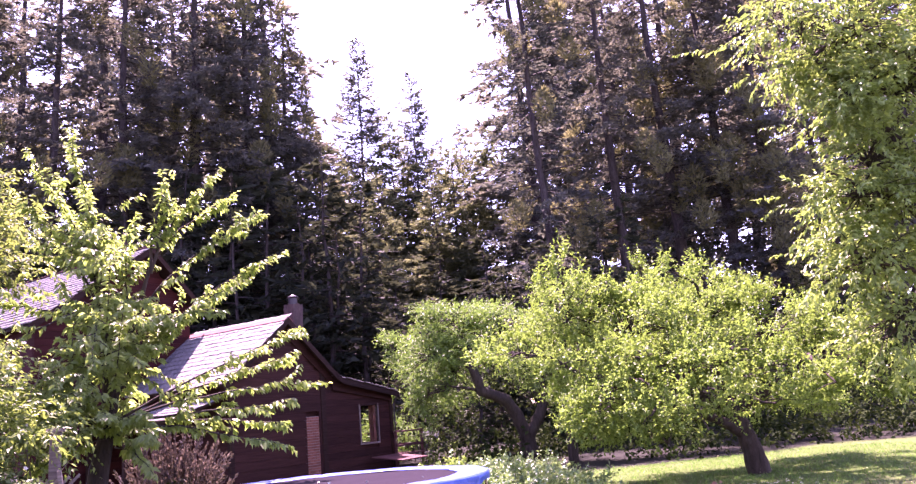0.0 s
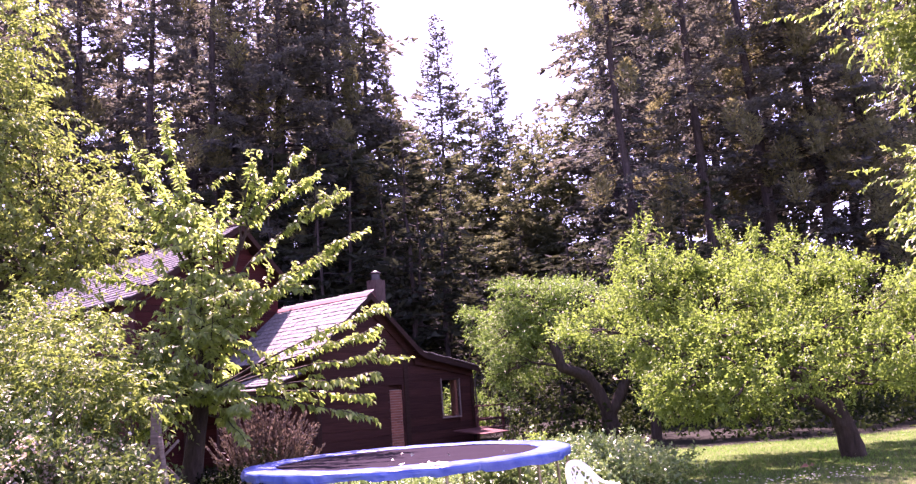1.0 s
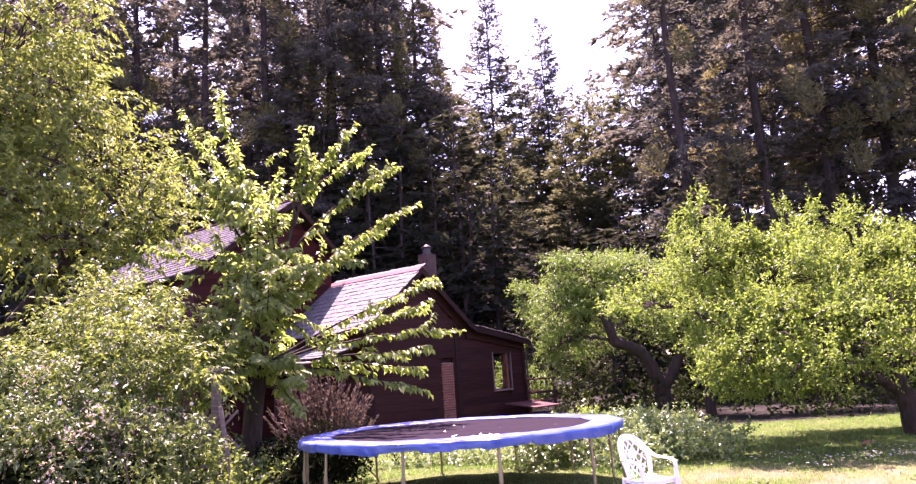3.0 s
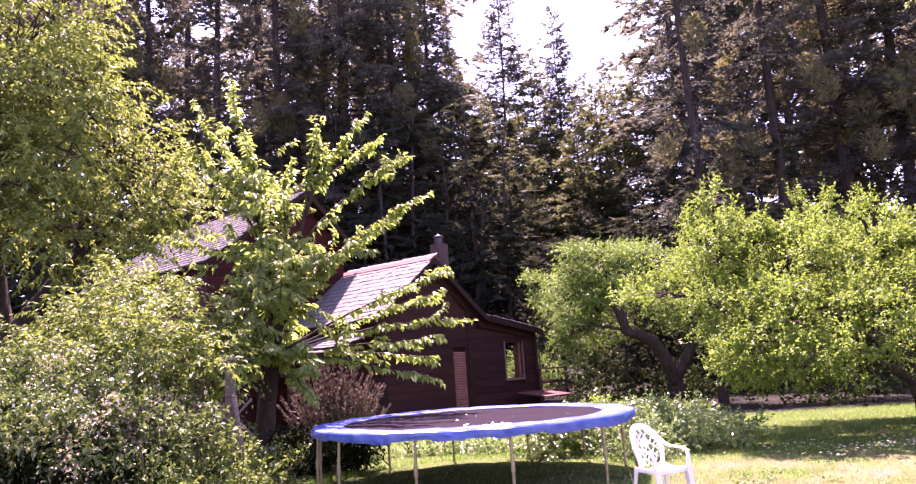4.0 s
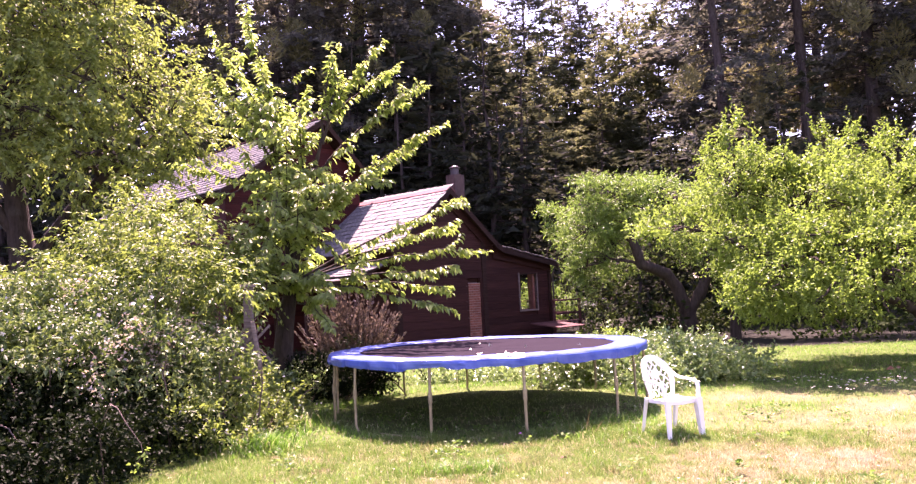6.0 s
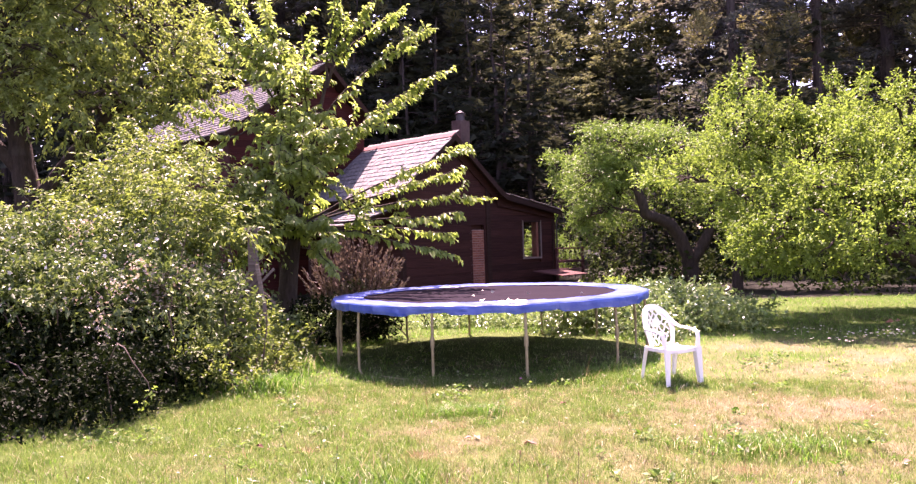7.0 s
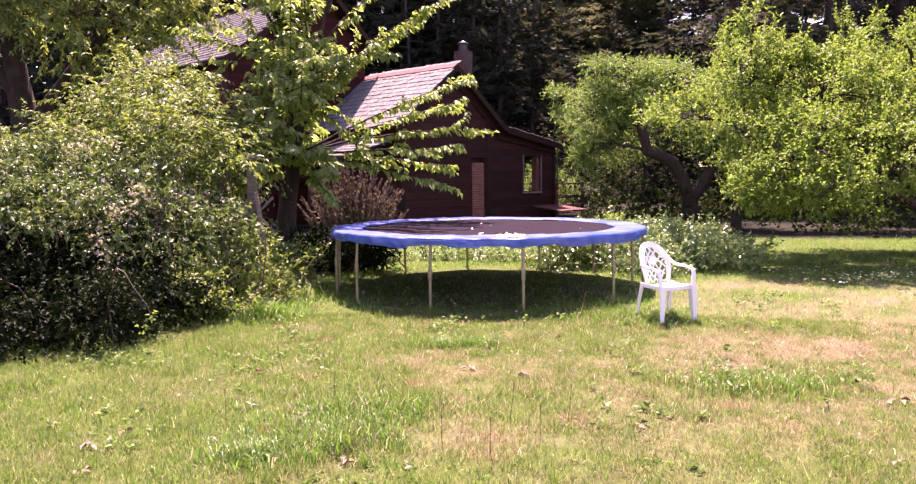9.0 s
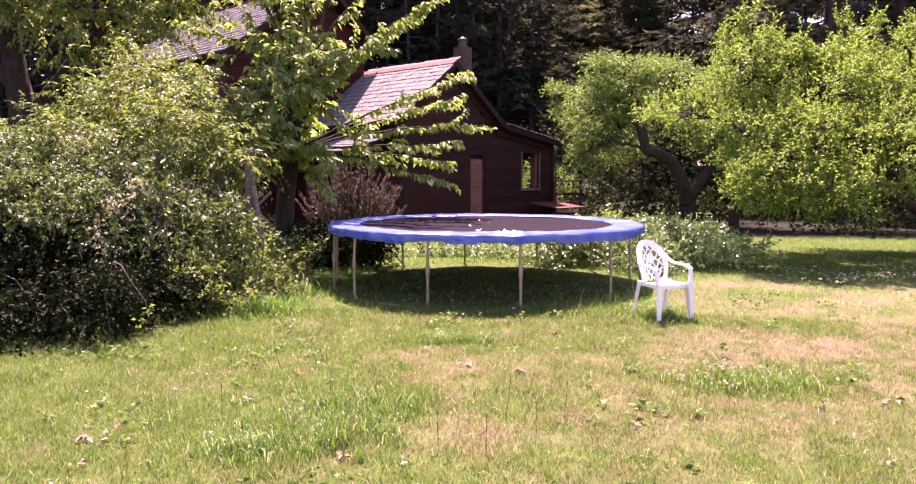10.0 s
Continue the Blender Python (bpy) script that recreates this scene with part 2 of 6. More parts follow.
def leaves(base, way, length, width, rng, fold=0.25, up=None, loose=0.35):
    """Folded leaves: four points each, two triangles, from base along way."""
    n = len(base)
    way = unit(way)
    ref = rng.normal(size=(n, 3)) if up is None else up + loose * rng.normal(size=(n, 3))
    side = unit(np.cross(way, ref))
    nrm = np.cross(side, way)
    L = np.broadcast_to(np.asarray(length, float), (n,))[:, None]
    W = np.broadcast_to(np.asarray(width, float), (n,))[:, None]
    mid = base + way * L * 0.42
    a, c = base, base + way * L - nrm * L * 0.12
    b = mid + side * W * 0.5 + nrm * W * fold
    d = mid - side * W * 0.5 + nrm * W * fold
    verts = np.stack([a, b, c, d], 1).reshape(-1, 3)
    k = np.arange(n)[:, None] * 4
    faces = np.concatenate([k + [0, 2, 1], k + [0, 3, 2]], 0)
    return verts, faces


def tube_data(points, radii, sides=6):
    """A bent, tapered tube along points, as points and quads."""
    P = np.asarray(points, float)
    n = len(P)
    d = unit(np.gradient(P, axis=0))
    ref = np.array([0.31, 0.17, 0.93]) if abs(d[0, 2]) < 0.8 else np.array([0.93, 0.31, 0.1])
    u = unit(np.cross(d, ref))
    v = np.cross(d, u)
    ang = np.arange(sides) * 2 * math.pi / sides
    r = np.asarray(radii, float)[:, None, None]
    ring = P[:, None] + r * (np.cos(ang)[None, :, None] * u[:, None] + np.sin(ang)[None, :, None] * v[:, None])
    i = np.arange(n - 1)[:, None] * sides
    j = np.arange(sides)[None]
    k = (j + 1) % sides
    faces = np.stack([i + j, i + k, i + sides + k, i + sides + j], -1).reshape(-1, 4)
    return ring.reshape(-1, 3), faces


class Gather:
    """Collects many pieces for one mesh."""

    def __init__(self):
        self.v, self.f, self.n = [], [], 0

    def put(self, data):
        v, f = data
        self.v.append(np.asarray(v))
        self.f.append(np.asarray(f) + self.n)
        self.n += len(v)

    def link(self, name, material, parent=None, label="", smooth=False):
        return cloud(name, np.concatenate(self.v), np.concatenate(self.f), material, parent, label, smooth)


def bend(a, b, rng, n=7, sag=0.0, wobble=0.06):
    """A crooked way from a to b."""
    a, b = np.asarray(a, float), np.asarray(b, float)
    t = np.linspace(0, 1, n)[:, None]
    L = np.linalg.norm(b - a)
    off = rng.normal(size=(n, 3)) * wobble * L
    off = np.cumsum(off, 0) * 0.5
    off -= t * off[-1]
    out = a + (b - a) * t + off * np.sin(t * math.pi)
    out[:, 2] += sag * L * np.sin(t[:, 0] * math.pi)
    return out


def box(bm, lo, hi, m=None):
    lo, hi = Vector(lo), Vector(hi)
    vs = [bm.verts.new((x, y, z)) for z in (lo.z, hi.z) for y in (lo.y, hi.y) for x in (lo.x, hi.x)]
    for q in ((0, 2, 3, 1), (4, 5, 7, 6), (0, 1, 5, 4), (2, 6, 7, 3), (0, 4, 6, 2), (1, 3, 7, 5)):
        bm.faces.new([vs[i] for i in q])
    if m is not None:
        bmesh.ops.transform(bm, matrix=m, verts=vs)
    return vs


def slab(name, lo, hi, material, parent, label="", bevel=0.006, m=None):
    """A board with eased edges."""
    bm = bmesh.new()
    box(bm, lo, hi)
    if bevel:
        bmesh.ops.bevel(bm, geom=bm.edges[:], offset=bevel, segments=1, affect='EDGES')
    if m is not None:
        bmesh.ops.transform(bm, matrix=m, verts=bm.verts[:])
    return part(name, bm, material, parent, label)


def pipe(name, points, radius, material, parent, label="", sides=10):
    r = [radius] * len(points) if isinstance(radius, (int, float)) else radius
    v, f = tube_data(points, r, sides)
    return cloud(name, v, f, material, parent, label, smooth=True)


def soft(a, b, x):
    t = np.clip((np.asarray(x) - a) / (b - a), 0, 1)
    return t * t * (3 - 2 * t)


def waves(x, y, seed, scale):
    """Smooth irregular field of about -1 to 1."""
    r = np.random.default_rng(seed)
    out = np.zeros_like(np.asarray(x, float))
    for k in range(10):
        a, f, p = r.uniform(0, 2 * math.pi), scale * r.uniform(0.6, 2.2), r.uniform(0, 6.28)
        out += np.sin((x * math.cos(a) + y * math.sin(a)) * f + p)
    return out / 3.2


# ---------------------------------------------------------------- ground and lawn
# bare, straw-coloured places in the lawn: x, y, radius across, radius deep
BARE = [(-0.5, 6.2, 0.8, 0.5), (0.5, 7.6, 0.5, 0.35), (4.6, 9.6, 1.9, 0.9), (3.1, 5.5, 0.45, 0.25), (-2.0, 5.28, 0.3, 0.15), (0.8, 4.6, 0.5, 0.3),
        (-1.9, 5.3, 0.35, 0.2), (3.3, 7.2, 1.2, 0.6), (2.9, 4.2, 0.8, 0.4), (5.5, 7.9, 1.3, 0.7), (1.77, 7.06, 0.6, 0.3),
        (-1.0, 4.3, 0.4, 0.2), (6.4, 10.6, 1.6, 0.7)]
TUFTS = [(-0.8, 4.42, 0.42, 0.3), (-0.6, 4.95, 0.4, 0.3), (-1.15, 4.2, 0.25, 0.15), (2.34, 5.75, 0.5, 0.3), (-2.3, 9.7, 0.4, 0.7), (-2.3, 8.6, 0.4, 0.4), (0.0, 7.1, 0.35, 0.2), (1.9, 8.6, 0.7, 0.5), (-3.0, 10.6, 0.6, 0.9)]
HUB = (0.455, 11.0)


def dry_at(x, y):
    d = 0.25 + 0.15 * waves(x, y, 5, 1.6) + 0.17 * waves(x, y, 6, 4.6) + 0.20 * waves(x, y, 7, 11.0) + 0.14 * waves(x, y, 17, 23.0)
    for cx, cy, rx, ry in BARE:
        q = ((x - cx) / rx) ** 2 + ((y - cy) / ry) ** 2
        d = d + 0.16 * np.exp(-q * 0.8) * (1 + 0.7 * waves(x, y, 18, 8.0))
    for cx, cy, rx, ry in TUFTS:
        d = d - 0.5 * np.exp(-(((x - cx) / rx) ** 2 + ((y - cy) / ry) ** 2))
    d = d - 0.25 * np.exp(-(((x - HUB[0]) / 2.6) ** 4 + ((y - HUB[1]) / 2.5) ** 4)) - 0.22 * soft(-1.2, -2.6, x) - 0.16 * soft(0.5, -1.5, x)
    d = 0.15 + (d - 0.15) * soft(0.5, 3.0, y)
    return np.clip(d - 0.6 * soft(10.4, 12.2, y + 0.15 * waves(x, y, 8, 2.0)), 0, 1)


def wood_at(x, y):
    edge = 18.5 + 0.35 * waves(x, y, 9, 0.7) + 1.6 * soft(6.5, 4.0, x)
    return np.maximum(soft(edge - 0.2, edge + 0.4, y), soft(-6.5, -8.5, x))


def height_at(x, y):
    return 0.025 * waves(x, y, 3, 1.1) + 0.008 * waves(x, y, 4, 5.0)


def build_ground():
    xs = np.concatenate([[-3000, -600, -150, -60], np.arange(-24, 32.1, 0.4), [80, 160, 600, 3000]])
    ys = np.concatenate([[-3000, -500, -100, -30, -10], np.arange(0, 26.1, 0.4), np.arange(28, 101, 4), [200, 600, 3000]])
    X, Y = np.meshgrid(xs, ys)
    Z = height_at(X, Y) * soft(120, 40, np.hypot(X, Y))
    v = np.stack([X, Y, Z], -1).reshape(-1, 3)
    w, h = len(xs), len(ys)
    i, j = np.meshgrid(np.arange(h - 1), np.arange(w - 1), indexing="ij")
    a = (i * w + j).ravel()
    f = np.stack([a, a + 1, a + w + 1, a + w], -1)
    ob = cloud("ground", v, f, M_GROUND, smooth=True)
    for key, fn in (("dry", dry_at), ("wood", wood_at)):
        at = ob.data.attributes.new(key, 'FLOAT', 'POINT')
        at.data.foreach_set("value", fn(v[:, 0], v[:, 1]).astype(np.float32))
    tagged(ob, "patchy green lawn with straw-coloured bare spots and shade-darkened woodland soil", "ground", kind="structure")


build_ground()


def build_grass(name, label, n, near, far, reach, tall, wide, seed, material, skip=0.0):
    """Blades scattered over the lawn between two distances from the origin, but for a sector skip to either side of +y."""
    rng = np.random.default_rng(seed)
    r = np.sqrt(rng.uniform(near ** 2, far ** 2, n))
    a = rng.uniform(-reach, reach, n)
    x, y = r * np.sin(a), r * np.cos(a)
    keep = (rng.random(n) > wood_at(x, y)) & (rng.random(n) > 0.72 * dry_at(x, y)) & (np.abs(a) >= skip)
    x, y = x[keep], y[keep]
    n = len(x)
    dry = np.clip(dry_at(x, y) * 1.1 + rng.normal(0, 0.22, n), 0, 1)
    tuft = np.zeros(n)
    for cx, cy, rx, ry in TUFTS:
        tuft += np.exp(-(((x - cx) / rx) ** 2 + ((y - cy) / ry) ** 2))
    # small ranker clumps all over
    clump = np.clip(waves(x, y, 21, 7.0) * waves(x, y, 22, 9.0) - 0.25, 0, 1.2)
    rim = np.exp(-((np.hypot(x - HUB[0], y - HUB[1]) - 2.35) / 0.18) ** 2)
    under = (np.hypot(x - HUB[0], y - HUB[1]) < 2.25) * 1.0
    dry = np.clip(dry + 0.4 * under * rng.random(n), 0, 1)
    h = tall * rng.uniform(0.45, 1.3, n) * (1 + 1.5 * tuft + 1.1 * clump + 1.3 * rim - 0.35 * under) * (1.15 - 0.55 * dry)
    # a few long straws and seed stalks
    stalk = rng.random(n) < 0.012
    h[stalk] *= 2.3
    dry[stalk] = rng.integers(0, 2, stalk.sum())
    # withered whitish clumps
    for cx, cy, r0 in ((0.79, 4.78, 0.14), (0.16, 4.09, 0.12), (0.2, 4.4, 0.1), (-0.3, 5.6, 0.12), (1.9, 5.2, 0.12), (-1.2, 5.9, 0.1)):
        pale = (np.hypot(x - cx, y - cy) < r0 * rng.uniform(0.5, 1.4, n)) & (rng.random(n) < 0.7)
        dry[pale] = 1.0
        h[pale] *= 1.5
    lean = rng.normal(size=(n, 2)) * 0.32
    way = np.stack([lean[:, 0], lean[:, 1], np.ones(n)], -1)
    way = unit(way)
    side = unit(np.stack([rng.normal(size=n), rng.normal(size=n) * 0.5, np.zeros(n)], -1))
    base = np.stack([x, y, height_at(x, y) - 0.004], -1)
    w = (wide * rng.uniform(0.6, 1.3, n) * (1 + 0.5 * np.minimum(tuft, 1)))[:, None]
    H = h[:, None]
    tip = base + way * H + np.stack([lean[:, 0], lean[:, 1], -0.2 * np.ones(n)], -1) * H * 0.45
    v = np.stack([base - side * w, base + side * w, tip], 1).reshape(-1, 3)
    f = np.arange(n * 3).reshape(-1, 3)
    ob = cloud(name, v, f, material)
    at = ob.data.attributes.new("dry", 'FLOAT', 'POINT')
    at.data.foreach_set("value", np.repeat(dry, 3).astype(np.float32))
    tagged(ob, label, "grass", kind="stuff")


build_grass("grass", "short green and straw-dry lawn blades with taller tufts", 430000, 2.4, 9.0, 0.64, 0.042, 0.0019, 11, M_GRASS)
build_grass("grass", "mown green lawn further off with dry patches", 210000, 9.0, 22.0, 0.84, 0.05, 0.0038, 12, M_LUSH)


def bladed(name, label, x, y, h, w, dry, rng, bow, material, flat=False):
    """Single blades that bow over, three pieces long."""
    n = len(x)
    a = rng.uniform(0, 2 * math.pi, n)
    d = np.stack([np.cos(a), np.sin(a), np.zeros(n)], -1)
    side = np.stack([-np.sin(a + rng.normal(size=n) * 0.6), np.cos(a), np.zeros(n)], -1) * w[:, None]
    base = np.stack([x, y, height_at(x, y) + (0.012 if flat else 0.0)], -1)
    rows = []
    for t in (0.0, 0.4, 0.75, 1.0):
        rise = h * (t - bow * t ** 2.6) if not flat else h * 0.25 * math.sin(math.pi * t)
        run = h * (bow * 0.9 * t ** 1.8 if not flat else t)
        p = base + d * run[:, None]
        p[:, 2] += rise
        k = (1.0 - t) ** 0.6 if t < 1 else 0.05
        rows += [p - side * k, p + side * k]
    v = np.stack(rows, 1).reshape(-1, 3)
    i = np.arange(n)[:, None] * 8
    f = np.concatenate([i + [q, q + 1, q + 3, q + 2] for q in (0, 2, 4)], 0)
    ob = cloud(name, v, f, material)
    at = ob.data.attributes.new("dry", 'FLOAT', 'POINT')
    at.data.foreach_set("value", np.repeat(dry, 8).astype(np.float32))
    tagged(ob, label, "grass", kind="stuff")


def long_grass():
    rng = np.random.default_rng(14)
    # rank tufts, each a sheaf of bowed blades
    px, py, hh = [], [], []
    for cx, cy, rx, ry in TUFTS:
        m = int((60 + 110 * rx) * (2.5 if cy > 8.3 and cx < -1.0 else 1.8))
        for k in range(m):
            sx, sy = cx + rng.normal() * rx * 0.55, cy + rng.normal() * ry * 0.55
            q = rng.integers(5, 12)
            px += list(sx + rng.normal(size=q) * 0.018)
            py += list(sy + rng.normal(size=q) * 0.018)
            hh += list(rng.uniform(0.08, 0.19) * rng.uniform(0.6, 1.2, q) * (2.0 if sy > 8.3 and sx < -1.0 else 1.0))
    x, y, h = np.array(px), np.array(py), np.array(hh)
    bladed("grass_tuft", "rank green tufts of long bowed grass", x, y, h, rng.uniform(0.002, 0.0036, len(x)), (rng.random(len(x)) < 0.13) * 1.0, rng, 0.5, M_LUSH)
    # single clumps scattered over the lawn and a fringe round the trampoline
    n = 1500
    cx, cy = rng.uniform(-4.5, 6.5, n), rng.uniform(3.2, 10.5, n)
    a = rng.uniform(0, 2 * math.pi, 520)
    cx = np.r_[cx, HUB[0] + (2.4 + rng.normal(size=520) * 0.12) * np.cos(a)]
    cy = np.r_[cy, HUB[1] + (2.4 + rng.normal(size=520) * 0.12) * np.sin(a)]
    keep = rng.random(len(cx)) > 1.1 * dry_at(cx, cy)
    cx, cy = np.repeat(cx[keep], 7), np.repeat(cy[keep], 7)
    m = len(cx)
    bladed("grass_clump", "small clumps of longer grass scattered in the lawn", cx + rng.normal(size=m) * 0.03, cy + rng.normal(size=m) * 0.03, rng.uniform(0.05, 0.12, m), rng.uniform(0.0016, 0.003, m), (rng.random(m) < 0.15) * 1.0, rng, 0.5, M_LUSH)
    # pale thatch lying between the blades
    n = 26000
    r, a = np.sqrt(rng.uniform(2.6 ** 2, 10.5 ** 2, n)), rng.uniform(-0.62, 0.62, n)
    x, y = r * np.sin(a), r * np.cos(a)
    keep = rng.random(n) < 0.25 + dry_at(x, y)
    x, y = x[keep], y[keep]
    bladed("thatch", "withered pale blades lying in the turf", x, y, rng.uniform(0.04, 0.11, len(x)), rng.uniform(0.0012, 0.0022, len(x)), np.ones(len(x)), rng, 0.0, M_GRASS, True)


long_grass()
build_grass("grass", "thin short lawn blades over dry soil", 60000, 0.4, 9.0, math.pi, 0.045, 0.004, 13, M_GRASS)
build_grass("grass", "lawn blades on the open side of the garden", 140000, 0.5, 14.0, math.pi, 0.06, 0.007, 15, M_GRASS, 0.64)
# ---------------------------------------------------------------- cabin
TH = radians(46.0)
HOUSE = Matrix.Translation((-0.11, 25.17, 0.0)) @ Matrix.Rotation(TH, 4, 'Z')
# cabin axes: k along the gable wall, s back along the ridge, z up


def wall_boards(parent, material, k0, k1, s, z0, top, holes=(), step=0.27, depth=0.05):
    """Horizontal boards in the plane s, each cut to the roof line top(k) and round the holes (k0, k1, z0, z1)."""
    z = z0
    while z < 9.0:
        zt = z + step - 0.006
        ks = np.linspace(k0, k1, 120)
        ok = ks[np.array([top(k) for k in ks]) > zt]
        if len(ok) < 2:
            break
        runs = [(ok[0], ok[-1])]
        for a, b, c, d in holes:
            if c < zt and d > z:
                runs = [p for r in runs for p in ((r[0], min(r[1], a)), (max(r[0], b), r[1])) if p[1] - p[0] > 0.03]
        for a, b in runs:
            bm = bmesh.new()
            vs = box(bm, (a, s, z), (b, s + depth, zt))
            for v in vs:
                if v.co.z > z + 0.01 and v.co.y < s + 0.01:
                    v.co.y += 0.010
            part("board", bm, material, parent)
        z += step


def roof_slope(name, k0, z0, k1, z1, s0, s1, thick, material, parent):
    """A sloping slab from the ridge line (k0, z0) down to the eave (k1, z1)."""
    bm = bmesh.new()
    pts = [(k0, z0), (k1, z1), (k1, z1 - thick), (k0, z0 - thick)]
    a = [bm.verts.new((k, s0, z)) for k, z in pts]
    b = [bm.verts.new((k, s1, z)) for k, z in pts]
    n = 4
    for i in range(n):
        j = (i + 1) % n
        bm.faces.new((a[i], a[j], b[j], b[i]))
    bm.faces.new(a[::-1])
    bm.faces.new(b)
    bmesh.ops.recalc_face_normals(bm, faces=bm.faces[:])
    return part(name, bm, material, parent)


def shake_grid(k0, z0, k1, z1, s0, s1, course, rng):
    """Poses and sizes of shakes on a slope, from the eave up."""
    down = Vector((k1 - k0, 0, z1 - z0))
    run = down.length
    d = down.normalized()
    nrm = Vector((-d.z, 0, d.x)) if k1 > k0 else Vector((d.z, 0, -d.x))
    if nrm.z < 0:
        nrm = -nrm
    out = []
    n = int(run / course)
    for c in range(n + 1):
        lo = run - c * course + 0.03
        s = s0 - rng.uniform(0, 0.1)
        while s < s1:
            w = rng.uniform(0.13, 0.30)
            w = min(w, s1 - s + 0.02)
            foot = Vector((k0, 0, z0)) + d * (lo + rng.uniform(-0.02, 0.02)) + nrm * (0.012 + rng.uniform(0, 0.012))
            out.append((foot, s + 0.004, w - 0.012, -d, nrm))
            s += w
    return out


def shake_mesh(name):
    bm = bmesh.new()
    box(bm, (0, 0, -0.004), (1, 1, 0.022))
    for v in bm.verts:
        if v.co.x > 0.5 and v.co.z > 0:
            v.co.z = 0.004
    me = bpy.data.meshes.new(name)
    bm.to_mesh(me)
    bm.free()
    me.materials.append(M_SHAKE)
    return me


def lay_shakes(parent, grid, length, as_parts):
    """Each shake on one shared mesh, or all of them joined as one part."""
    if as_parts:
        me = shake_mesh("shake")
        for foot, s, w, up, nrm in grid:
            m = Matrix((
                (up.x * length, 0, nrm.x, foot.x), (up.y * length, w, nrm.y, s), (up.z * length, 0, nrm.z, foot.z), (0, 0, 0, 1)))
            ob = hang(new("shake", me), parent)
            ob.matrix_basis = m
        return
    g = Gather()
    quad = np.array([(0, 2, 3, 1), (4, 5, 7, 6), (0, 1, 5, 4), (2, 6, 7, 3), (0, 4, 6, 2), (1, 3, 7, 5)])
    for foot, s, w, up, nrm in grid:
        vs = []
        for z in (-0.004, 0.022):
            for y in (0, w):
                for x in (0, length):
                    p = foot + up * x + nrm * (0.004 if (x and z > 0) else z)
                    vs.append((p.x, s + y, p.z))
        g.put((vs, quad))
    tagged(g.link("shake_field", M_SHAKE, parent), kind="stuff")


def gable_top(apex_k, apex_z, lk, lz, rk, rz):
    def top(k):
        if k < apex_k:
            return apex_z + (lz - apex_z) * (apex_k - k) / (apex_k - lk)
        return apex_z + (rz - apex_z) * (k - apex_k) / (rk - apex_k)
    return top


